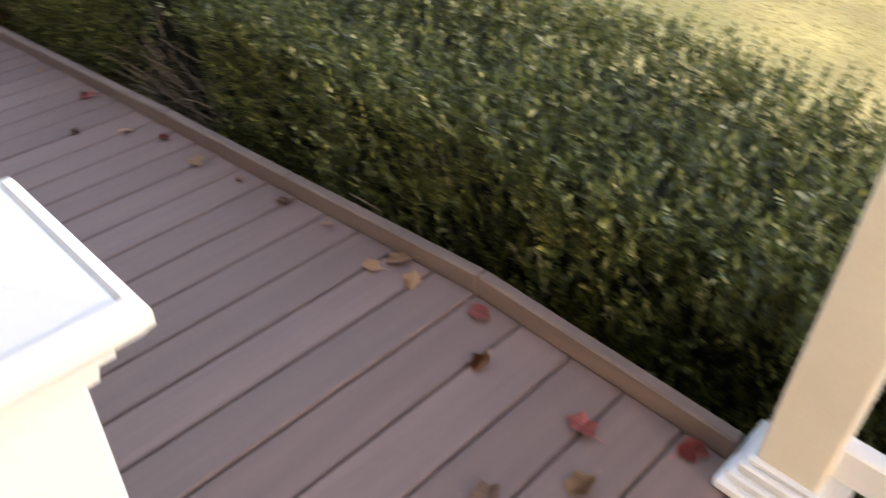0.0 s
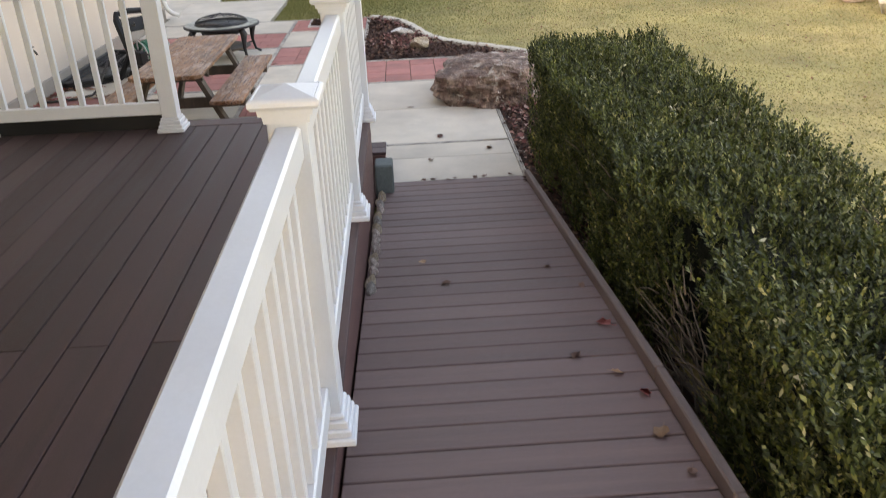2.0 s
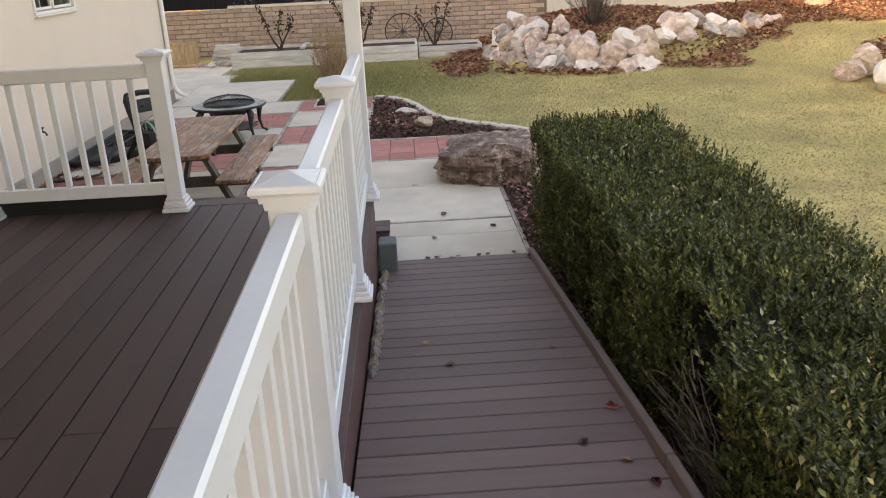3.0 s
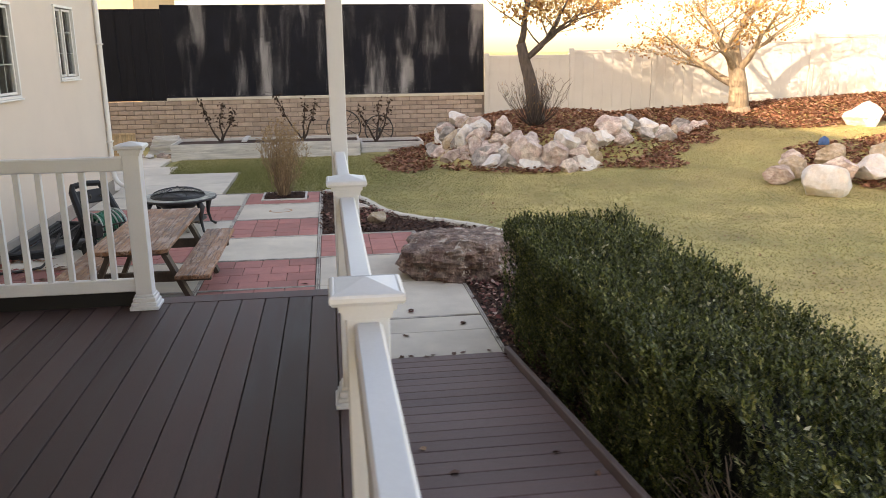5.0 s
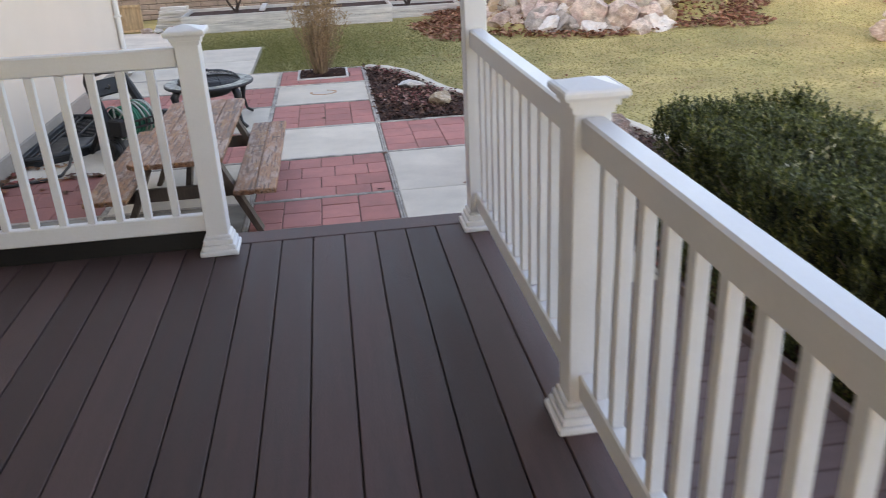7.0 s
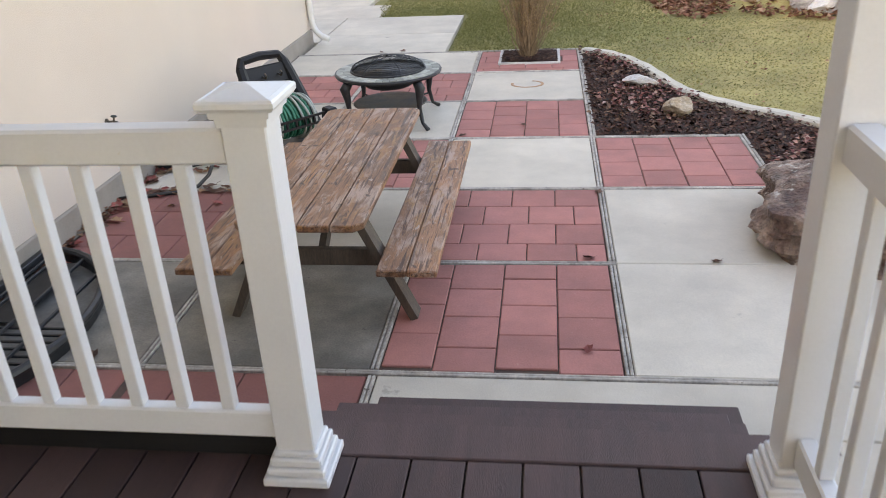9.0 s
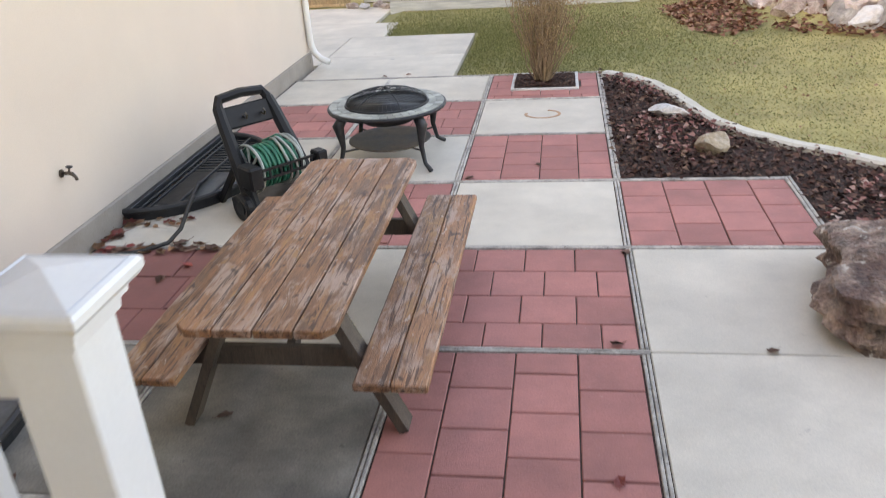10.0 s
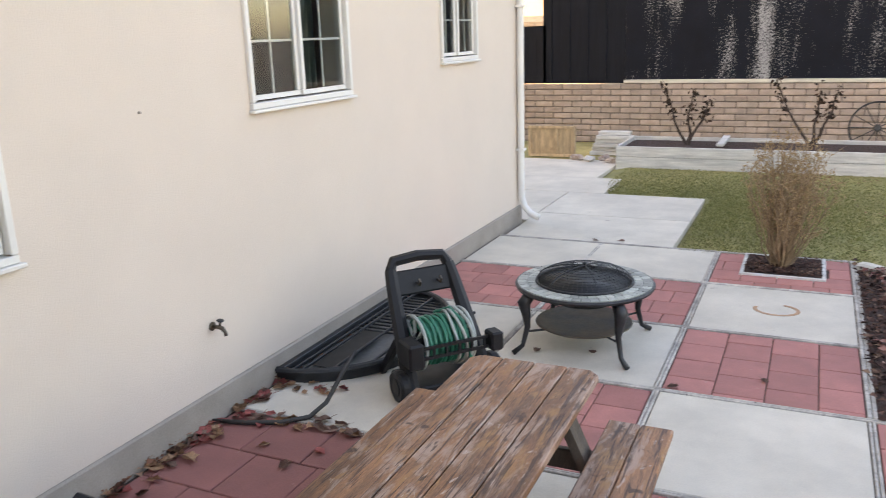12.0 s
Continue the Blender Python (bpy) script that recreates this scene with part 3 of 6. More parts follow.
# ---- house ----
def wall_x(name, x_out, x_in, y0, y1, z0, z1, holes, mat):
    """A wall across x, with openings (y0, y1, z0, z1) that go through it."""
    ys = sorted({y0, y1, *[h[0] for h in holes], *[h[1] for h in holes]})
    zs = sorted({z0, z1, *[h[2] for h in holes], *[h[3] for h in holes]})

    def solid(i, j):
        if not (0 <= i < len(ys) - 1 and 0 <= j < len(zs) - 1):
            return False
        cy, cz = (ys[i] + ys[i + 1]) / 2, (zs[j] + zs[j + 1]) / 2
        return not any(h[0] < cy < h[1] and h[2] < cz < h[3] for h in holes)
    bm = bmesh.new()

    def quad(*p):
        bm.faces.new([bm.verts.new(q) for q in p])
    for i in range(len(ys) - 1):
        for j in range(len(zs) - 1):
            if not solid(i, j):
                continue
            a, b, c, d = ys[i], ys[i + 1], zs[j], zs[j + 1]
            for x in (x_out, x_in):
                quad((x, a, c), (x, b, c), (x, b, d), (x, a, d))
            if not solid(i - 1, j):
                quad((x_out, a, c), (x_in, a, c), (x_in, a, d), (x_out, a, d))
            if not solid(i + 1, j):
                quad((x_out, b, c), (x_in, b, c), (x_in, b, d), (x_out, b, d))
            if not solid(i, j - 1):
                quad((x_out, a, c), (x_in, a, c), (x_in, b, c), (x_out, b, c))
            if not solid(i, j + 1):
                quad((x_out, a, d), (x_in, a, d), (x_in, b, d), (x_out, b, d))
    bmesh.ops.remove_doubles(bm, verts=bm.verts[:], dist=0.0005)
    bmesh.ops.recalc_face_normals(bm, faces=bm.faces[:])
    return tagged(part(name, bm, mat), "cream stucco house wall", "wall", kind="structure")


HX, HY0, HY1, HTOP = -4.06, -7.0, 16.02, 7.6
WINDOWS = [(7.68, 8.94, 1.365, 2.72), (10.76, 12.03, 1.89, 3.10), (13.73, 14.65, 2.06, 3.17)]
wall_x("wall_east", HX, HX - 0.24, HY0, HY1, 0.2, HTOP, WINDOWS, M_STUCCO)
tagged(part("wall_north", boxm(-24, HY1 - 0.24, 0.2, HX - 0.242, HY1, HTOP), M_STUCCO), "cream stucco house wall", "wall", kind="structure")
tagged(part("wall_south", boxm(-24, HY0, 0.2, HX - 0.242, HY0 + 0.24, HTOP), M_STUCCO), "cream stucco house wall", "wall", kind="structure")
tagged(part("wall_west", boxm(-24.24, HY0, 0.2, -24.002, HY1, HTOP), M_STUCCO), "cream stucco house wall", "wall", kind="structure")
tagged(part("foundation", boxm(-24.25, HY0 - 0.01, -0.3, HX + 0.018, HY1 + 0.018, 0.198, bevel=0.012), M_FOUND), "bare grey concrete house foundation", "foundation", kind="structure")
rf = bmesh.new()
for sx, xa, xb in ((1, HX + 0.45, -14.1), (-1, -24.7, -14.1)):
    beam(rf, (xa, (HY0 + HY1) / 2, HTOP + 0.02), (xb, (HY0 + HY1) / 2, HTOP + 3.0), HY1 - HY0 + 0.8, 0.14)
tagged(part("roof", rf, M_ROOF), "brown shingled house roof", "roof", kind="structure")
# room box behind the windows, coloured dark in place of dim light
tagged(part("ceiling", boxm(-24, HY0 + 0.24, HTOP - 0.12, HX - 0.25, HY1 - 0.25, HTOP), M_DARKROOM), "plain room ceiling, dimness put into its colour", "ceiling", kind="structure")
tagged(part("wall_room", boxm(-7.4, HY0 + 0.25, 0.2, -7.2, HY1 - 0.25, HTOP - 0.125), M_DARKROOM), "inner room wall, dimness put into its colour", "wall", kind="structure")
tagged(part("floor", boxm(-24, HY0 + 0.25, 0.2, HX - 0.25, HY1 - 0.25, 0.3), M_DARKROOM), "room floor, dimness put into its colour", "floor", kind="structure")


porch = bmesh.new()
box(porch, HX + 0.004, 6.27, 3.36, 0.05, 6.40, 3.52, 0.006)
box(porch, -0.09, -2.4, 3.36, 0.05, 6.268, 3.52, 0.006)
tagged(part("porch_ceiling", boxm(HX + 0.004, -2.4, 3.522, 0.06, 6.42, 3.64), M_VINYL), "plain roof over the porch deck", "porch roof", kind="structure")
tagged(part("trim_porch_beam", porch, M_VINYL), "white porch beams carried by the columns", "beam", kind="structure")


def make_window(idx, y0, y1, z0, z1, cols, rows):
    w = thing("window_%d" % idx, "white vinyl sliding window with divided panes", "window", (HX, y0, z0), 0, "structure")
    W, Hh = y1 - y0, z1 - z0
    fr = bmesh.new()
    for a in ((0, 0, W, 0.042), (0, Hh - 0.042, W, Hh), (0, 0.042, 0.042, Hh - 0.042), (W - 0.042, 0.042, W, Hh - 0.042)):
        box(fr, -0.10, a[0] + 0.002, a[1] + 0.002, 0.026, a[2] - 0.002, a[3] - 0.002, 0.004)
    part("window_frame", fr, M_WINFRAME, w)
    part("window_sill", boxm(0.002, -0.015, -0.022, 0.05, W + 0.015, 0.0, bevel=0.004), M_WINFRAME, w)
    for s in (0, 1):
        a0 = 0.05 + s * (W - 0.1) / 2
        a1 = a0 + (W - 0.1) / 2
        xo = -0.05 + 0.025 * s
        sb = bmesh.new()
        for a in ((a0, 0.05, a1, 0.085), (a0, Hh - 0.085, a1, Hh - 0.05), (a0, 0.085, a0 + 0.035, Hh - 0.085), (a1 - 0.035, 0.085, a1, Hh - 0.085)):
            box(sb, xo - 0.015, a[0] + 0.001, a[1] + 0.001, xo + 0.015, a[2] - 0.001, a[3] - 0.001, 0.003)
        sash = part("sash", sb, M_WINFRAME, w)
        gb = boxm(xo - 0.004, a0 + 0.03, 0.08, xo + 0.004, a1 - 0.03, Hh - 0.08)
        g = part("pane", gb, M_GLASS, w)
        g.visible_shadow = False
        mb = bmesh.new()
        for c in range(1, cols):
            yy = a0 + 0.035 + (a1 - a0 - 0.07) * c / cols
            box(mb, xo - 0.014, yy - 0.008, 0.08, xo - 0.006, yy + 0.008, Hh - 0.08)
        for rr in range(1, rows):
            zz = 0.085 + (Hh - 0.17) * rr / rows
            box(mb, xo - 0.0145, a0 + 0.03, zz - 0.008, xo - 0.0065, a1 - 0.03, zz + 0.008)
        part("muntin", mb, M_WINFRAME, w)
    # opaque panel added behind this half only to make the glass look dark
    part("roller_blind", boxm(-0.105, 0.052, 0.052, -0.100, W / 2 - 0.004, Hh - 0.052), M_PANE_DARK, w, "added near-black panel that darkens the pane")
    cb = bmesh.new()
    pts = [(-0.30 + 0.02 * math.sin(k * 1.9), 0.02 + W * k / 40) for k in range(17)]
    vs = [[cb.verts.new((x, W - y, z)) for x, y in pts] for z in (0.02, Hh - 0.02)]
    for k in range(16):
        cb.faces.new((vs[0][k], vs[0][k + 1], vs[1][k + 1], vs[1][k]))
    bmesh.ops.solidify(cb, geom=cb.faces[:], thickness=0.006)
    part("curtain", cb, M_CURTAIN, w, "drawn grey curtain behind the pane")


make_window(1, *WINDOWS[1], 2, 3)
make_window(2, *WINDOWS[2], 2, 3)
make_window(3, *WINDOWS[0], 2, 2)


def make_downspout():
    d = thing("downspout", "white metal downspout with a curved outlet at the house corner", "downspout", (HX + 0.05, HY1 - 0.10, 0))
    bm = bmesh.new()
    tube(bm, [(0, 0, HTOP), (0, 0, 2.5), (0, 0, 0.42), (0.01, 0, 0.30), (0.05, -0.02, 0.20), (0.13, -0.05, 0.13), (0.25, -0.09, 0.09)], 0.042, 10)
    part("pipe", bm, M_SPOUT, d, smooth=True)
    for z in (0.9, 2.6, 4.4):
        part("strap", boxm(-0.052, -0.055, z, 0.05, 0.055, z + 0.03, bevel=0.004), M_SPOUT, d)


make_downspout()


def make_faucet():
    f = thing("garden_faucet", "weathered brass garden tap on the stucco wall", "faucet", (HX, 10.18, 0.61))
    f.scale = (0.82, 0.82, 0.82)
    part("flange", lathe(bmesh.new(), [(0.001, 0), (0.035, 0.0), (0.035, 0.008), (0.014, 0.012)], 14, pose(0.001, 0, 0, 0, 90, 0)), M_METAL, f)
    b = bmesh.new()
    tube(b, [(0.0, 0, 0), (0.06, 0, 0), (0.10, 0, -0.005), (0.125, 0, -0.035), (0.13, 0, -0.06)], [0.014, 0.016, 0.018, 0.014, 0.016], 10)
    tube(b, [(0.075, 0, 0.0), (0.085, 0, 0.05)], [0.012, 0.008], 8)
    part("body", b, M_METAL, f, smooth=True)
    part("handle", lathe(bmesh.new(), [(0.001, 0), (0.024, 0.0), (0.03, 0.006), (0.024, 0.012), (0.001, 0.014)], 12, pose(0.086, 0, 0.05, 0, 10, 0)), M_IRON, f)


make_faucet()
tagged(part("wall_anchor", lathe(bmesh.new(), [(0.001, 0), (0.007, 0), (0.007, 0.015), (0.001, 0.016)], 10, pose(HX, 9.80, 1.97, 0, 90, 0)), M_FOUND), "small grey anchor stub in the stucco wall", "anchor")


# ---- patio grid: slabs and dividers ----
COLS = [-4.04, -2.80, -1.55, -0.28, 1.01]
ROWS = [6.75, 7.815, 9.045, 10.30, 11.54, 12.785, 14.03, 15.18]
D2 = 0.026                                           # half the width of a divider


def slab(name, x0, y0, x1, y1, label="pale grey concrete patio slab", mat=None):
    return tagged(part(name, boxm(x0, y0, -0.08, x1, y1, 0.0, bevel=0.006), mat or M_CONC), label, "patio slab", group="patio slabs", kind="structure")


CONC = [(0, 1), (1, 1), (1, 2), (0, 3), (0, 4), (1, 4), (2, 3), (2, 5), (3, 1), (3, 2), (2, 0)]
RED = [(0, 0), (1, 0), (0, 2), (1, 3), (2, 1), (2, 2), (2, 4), (3, 3), (0, 5), (1, 5), (2, 6)]
for c, r in CONC:
    if (c, r) == (2, 0):
        slab("slab", COLS[2] + D2, 7.40, 1.26, ROWS[1] - D2)
    elif (c, r) in ((0, 1), (1, 1)):
        # these two squares carry painted shade as well as stains
        slab("slab", COLS[c] + D2, ROWS[r] + D2, COLS[c + 1] - D2, ROWS[r + 1] - D2, "stained concrete patio slab with shade put into its darker colour", M_CONC_D)
    else:
        slab("slab", COLS[c] + D2, ROWS[r] + (0.004 if (c, r) == (3, 2) else D2), 1.26 if (c, r) == (3, 1) else COLS[c + 1] - D2, ROWS[r + 1] - (0.004 if (c, r) == (3, 1) else D2))
slab("slab", COLS[0] + D2, ROWS[6] + D2, COLS[2] - D2, ROWS[7] - D2)
slab("slab", 0.14, 6.80, 1.26, 7.395)
slab("slab", -3.97, 15.165, -2.03, 16.50)
slab("slab", -3.97, 16.515, -2.03, 17.95)
slab("slab", -6.6, 16.06, -3.985, 17.95)
slab("slab", -6.6, 17.965, -3.45, 19.2)
slab("slab", -6.6, 19.215, -3.86, 21.0)
tagged(part("patio_base", boxm(-4.04, 6.5, -0.2, 1.27, 11.52, -0.014), M_SOIL), "sandy joints under the patio", "ground", kind="structure")
tagged(part("patio_base_far", boxm(-4.04, 11.522, -0.2, -0.265, 15.14, -0.014), M_SOIL), "sandy joints under the patio", "ground", kind="structure")


def divider(x0, y0, x1, y1):
    bm = bmesh.new()
    for a, b, c, d in (((x0, y0, (x0 + x1) / 2 - 0.002, y1), ((x0 + x1) / 2 + 0.002, y0, x1, y1)) if x1 - x0 < y1 - y0 else ((x0, y0, x1, (y0 + y1) / 2 - 0.002), (x0, (y0 + y1) / 2 + 0.002, x1, y1))):
        box(bm, a, b, -0.08, c, d, 0.006 + rnd.uniform(-0.003, 0.002), 0.004)
    tagged(part("divider", bm, M_PLANK), "weathered grey timber strip set between patio squares", "timber strip", group="patio dividers", kind="structure")


for xi in (1, 2, 3):
    for r in range(1, 4 if xi == 3 else 7):
        divider(COLS[xi] - D2 + 0.006, ROWS[r] + D2, COLS[xi] + D2 - 0.006, ROWS[r + 1] - D2)
divider(COLS[2] - D2 + 0.006, 7.2, COLS[2] + D2 - 0.006, 7.81 - D2)
for r in range(1, 8):
    divider(COLS[0], ROWS[r] - D2 + 0.006, COLS[3] + D2 - 0.004 if r > 4 else (COLS[4] if r in (1, 3, 4) else COLS[3] + D2), ROWS[r] + D2 - 0.006)
divider(COLS[4] - D2, ROWS[3] + D2, COLS[4] + D2, ROWS[4] + D2)
divider(COLS[3] - D2 + 0.006, ROWS[4] + D2, COLS[3] + D2 + 0.012, ROWS[7] + D2)
divider(1.262, 6.80, 1.30, 8.85)


# ---- ramp, deck, stairs ----
RAMP_TOP, RAMP_END = 1.432, 6.80


def ramp_z(y):
    return DECK_Z - 0.004 if y < RAMP_TOP else (DECK_Z - 0.004) * (RAMP_END - y) / (RAMP_END - RAMP_TOP) + 0.004


ramp = thing("ramp", "brown composite board ramp down to the patio", "ramp", kind="structure")
deck = thing("deck", "dark brown composite board deck", "deck", kind="structure")
SL = math.degrees(math.atan2(DECK_Z, RAMP_END - RAMP_TOP))
part("understructure", boxm(0.028, -1.6, 0.0, 1.22, RAMP_TOP - 0.1, DECK_Z - 0.034), M_TABLE_L, ramp)
sb = bmesh.new()
for x in (0.22, 0.70, 1.18):
    v = [sb.verts.new(p) for p in ((x - 0.02, RAMP_TOP - 0.1, 0), (x + 0.02, RAMP_TOP - 0.1, 0), (x - 0.02, 6.6, 0), (x + 0.02, 6.6, 0), (x - 0.02, RAMP_TOP - 0.1, DECK_Z - 0.045), (x + 0.02, RAMP_TOP - 0.1, DECK_Z - 0.045))]
    for f in ((0, 2, 4), (1, 5, 3), (0, 1, 3, 2), (2, 3, 5, 4), (0, 4, 5, 1)):
        sb.faces.new([v[k] for k in f])
part("stringers", sb, M_TABLE_L, ramp)


def curb_x(y):
    return 1.246 + 0.032 * float(sstep((y - 1.4) / 2.6))


def curb_run(y0, y1):
    bm = bmesh.new()
    stops = [y0] + ([RAMP_TOP] if y0 < RAMP_TOP < y1 else []) + ([2.3] if y0 < 2.3 < y1 else []) + [y1]
    for a, b in zip(stops, stops[1:]):
        beam(bm, (curb_x(a), a, ramp_z(a) + 0.012), (curb_x(b), b, ramp_z(b) + 0.012), 0.040, 0.10, bevel=0.006)
    return bm


part("curb", curb_run(0.666, 3.13), M_CURB, ramp, "brown composite edge curb")
part("curb", curb_run(3.136, 6.74), M_CURB, ramp)
part("fascia", boxm(0.004, -1.6, 0.02, 0.026, 6.53, DECK_Z - 0.03, bevel=0.003), M_FASCIA, deck, "red-brown fascia board")
part("fascia", boxm(-4.08, 6.51, 0.02, 0.002, 6.532, DECK_Z - 0.03, bevel=0.003), M_FASCIA, deck)
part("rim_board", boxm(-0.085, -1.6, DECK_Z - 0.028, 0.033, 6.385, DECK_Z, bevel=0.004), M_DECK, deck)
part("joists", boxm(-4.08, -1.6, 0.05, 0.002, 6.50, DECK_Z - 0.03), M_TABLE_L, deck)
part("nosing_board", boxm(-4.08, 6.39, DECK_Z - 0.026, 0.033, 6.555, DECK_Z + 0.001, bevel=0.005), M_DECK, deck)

part("edge_strip", boxm(-4.03, 6.372, DECK_Z + 0.002, -1.46, 6.388, DECK_Z + 0.115, bevel=0.002), M_BLKPL, deck, "black strip between deck and bottom rail")

stairs = thing("stairs", "brown composite deck steps down to the patio", "stairs", kind="structure")
for k in range(3):
    z = DECK_Z * (3 - k) / 4
    y0 = 6.535 + 0.278 * k
    x0, x1 = -1.62 + 0.10 * k, (-0.01, 0.0, 0.115)[k]
    part("riser", boxm(x0 + 0.03, y0, 0.0, x1 - 0.01, y0 + 0.268, z - 0.03), M_FASCIA, stairs)
    for b in range(2):
        part("tread_board", boxm(x0, y0 + 0.142 * b + 0.003, z - 0.027, x1, y0 + 0.142 * b + 0.14 + (0.012 if b else 0), z, bevel=0.004), M_DECK, stairs)


# ---- railing ----
RAIL_T, CAP_Z = 1.752, 1.806


def post_parts(th, top):
    """A vinyl sleeve post at its thing's origin, with a moulded skirt and, where it ends below head height, a cap."""
    part("sleeve", boxm(-0.056, -0.056, 0, 0.056, 0.056, top, bevel=0.004), M_VINYL, th)
    sk = bmesh.new()
    for h0, h1, w in ((0.0, 0.028, 0.098), (0.028, 0.055, 0.086), (0.055, 0.085, 0.076), (0.085, 0.105, 0.066)):
        box(sk, -w, -w, h0, w, w, h1, 0.005)
    part("skirt", sk, M_VINYL, th)
    if top < 1.5:
        cp = bmesh.new()
        rings = []
        for h, w in ((top - 0.045, 0.062), (top - 0.024, 0.065), (top - 0.022, 0.073), (top - 0.004, 0.075), (top - 0.002, 0.088), (top + 0.003, 0.091), (top + 0.008, 0.095), (top + 0.020, 0.095), (top + 0.026, 0.091), (top + 0.029, 0.084), (top + 0.0265, 0.081), (top + 0.028, 0.079)):
            rings.append([cp.verts.new((sx * w, sy * w, h)) for sx, sy in ((-1, -1), (1, -1), (1, 1), (-1, 1))])
        for a, b in zip(rings, rings[1:]):
            for k in range(4):
                cp.faces.new((a[k], a[(k + 1) % 4], b[(k + 1) % 4], b[k]))
        apex = cp.verts.new((0, 0, top + 0.050))
        for k in range(4):
            cp.faces.new((rings[-1][k], rings[-1][(k + 1) % 4], apex))
        cp.faces.new(rings[0][::-1])
        part("cap", cp, M_VINYL, th, "pyramid post cap")


rail_posts = [(0.010, 0.850), (0.0, 2.672), (-0.008, 4.50), (-1.405, 6.335), (-2.775, 6.335)]
first = thing("railing_post", "white vinyl railing post with pyramid cap", "railing post", (*rail_posts[0], DECK_Z), group="railing posts")
post_parts(first, CAP_Z - DECK_Z)
for x, y in rail_posts[1:]:
    copy_thing(first, pose(x, y, DECK_Z))
column = thing("porch_column", "tall white vinyl porch column with moulded skirt", "column", (-0.015, 6.335, DECK_Z))
post_parts(column, 3.358 - DECK_Z)


def rail_panel(a, b, name="railing"):
    """A railing panel between two posts: broad top rail, bottom rail, square balusters."""
    a, b = Vector((*a, 0)), Vector((*b, 0))
    L = (b - a).length - 0.114
    d = (b - a).normalized()
    th = thing(name, "white vinyl railing panel with square balusters", "railing", (*(a + d * 0.057).xy, DECK_Z), math.degrees(math.atan2(d.y, d.x)), group="railing panels")
    top = RAIL_T - DECK_Z
    tb = boxm(0, -0.036, top - 0.095, L, 0.036, top, bevel=0.008)
    part("top_rail", tb, M_VINYL, th)
    part("bottom_rail", boxm(0, -0.024, 0.120, L, 0.024, 0.212, bevel=0.006), M_VINYL, th)
    n = max(2, round(L / 0.138) - 1)
    me = None
    for k in range(n):
        x = L * (k + 1) / (n + 1)
        if me is None:
            ob = part("baluster", boxm(-0.019, -0.019, 0.213, 0.019, 0.019, top - 0.096, bevel=0.003), M_VINYL, th)
            me = ob.data
            ob.matrix_basis = pose(x, 0, 0)
        else:
            piece("baluster", me, pose(x, 0, 0), th)


rail_panel(rail_posts[0], rail_posts[1])
rail_panel(rail_posts[1], rail_posts[2])
rail_panel(rail_posts[2], (-0.015, 6.335))
rail_panel(rail_posts[4], rail_posts[3])
rail_panel((-4.06, 6.335), rail_posts[4])

cream = thing("porch_post", "cream porch post with white moulded skirt beside the ramp", "column", (1.25, 0.548, DECK_Z - 0.003))
part("sleeve", boxm(-0.066, -0.066, 0, 0.066, 0.066, 2.7, bevel=0.004), M_CREAM, cream)
sk = bmesh.new()
for h0, h1, w in ((0.0, 0.028, 0.115), (0.028, 0.055, 0.10), (0.055, 0.085, 0.088), (0.085, 0.105, 0.077)):
    box(sk, -w, -w, h0, w, w, h1, 0.005)
part("skirt", sk, M_VINYL, cream)
rail_panel((1.26, -1.5), (1.25, 0.548))


# ---- ramp and deck boards ----
def board_mesh(name, x, y, z, mat):
    bm = boxm(-x / 2, -y / 2, -z, x / 2, y / 2, 0, bevel=0.004)
    me = bpy.data.meshes.new(name)
    bm.to_mesh(me)
    bm.free()
    me.materials.append(mat)
    return me


P, PD = 0.162, 0.167                               # board pitch of the ramp and of the deck
me = board_mesh("ramp_board", 1.0, P - 0.007, 0.026, M_RAMP)


def ramp_board(y, tilt):
    x0 = 0.038 + 0.06 * float(sstep((y - 5.0) / 1.6))
    x1 = curb_x(y) - 0.021
    piece("ramp_board", me, pose((x0 + x1) / 2, y, ramp_z(y) + rnd.uniform(-0.0008, 0.0008), tilt, 0, 0) @ Matrix.Diagonal((x1 - x0, 1, 1, 1)), ramp)


y = RAMP_TOP - P / 2
while y > -1.6:
    ramp_board(y, 0)
    y -= P
nb = int((RAMP_END - RAMP_TOP) / (P * math.cos(radians(SL))))
for k in range(nb):
    ramp_board(RAMP_TOP + (k + 0.5) * (RAMP_END - RAMP_TOP) / nb, -SL)
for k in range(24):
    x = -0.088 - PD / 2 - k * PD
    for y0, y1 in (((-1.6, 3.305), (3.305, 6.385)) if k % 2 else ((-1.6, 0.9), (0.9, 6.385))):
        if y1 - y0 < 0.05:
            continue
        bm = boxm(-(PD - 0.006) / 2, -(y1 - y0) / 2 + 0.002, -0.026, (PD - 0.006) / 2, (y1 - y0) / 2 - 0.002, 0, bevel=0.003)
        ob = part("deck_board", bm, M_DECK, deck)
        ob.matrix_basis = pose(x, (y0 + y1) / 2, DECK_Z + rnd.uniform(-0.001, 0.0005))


# ---- hedge ----
HEDGE = (1.385, 2.50, -2.2, 7.40, 0.0, 0.98)


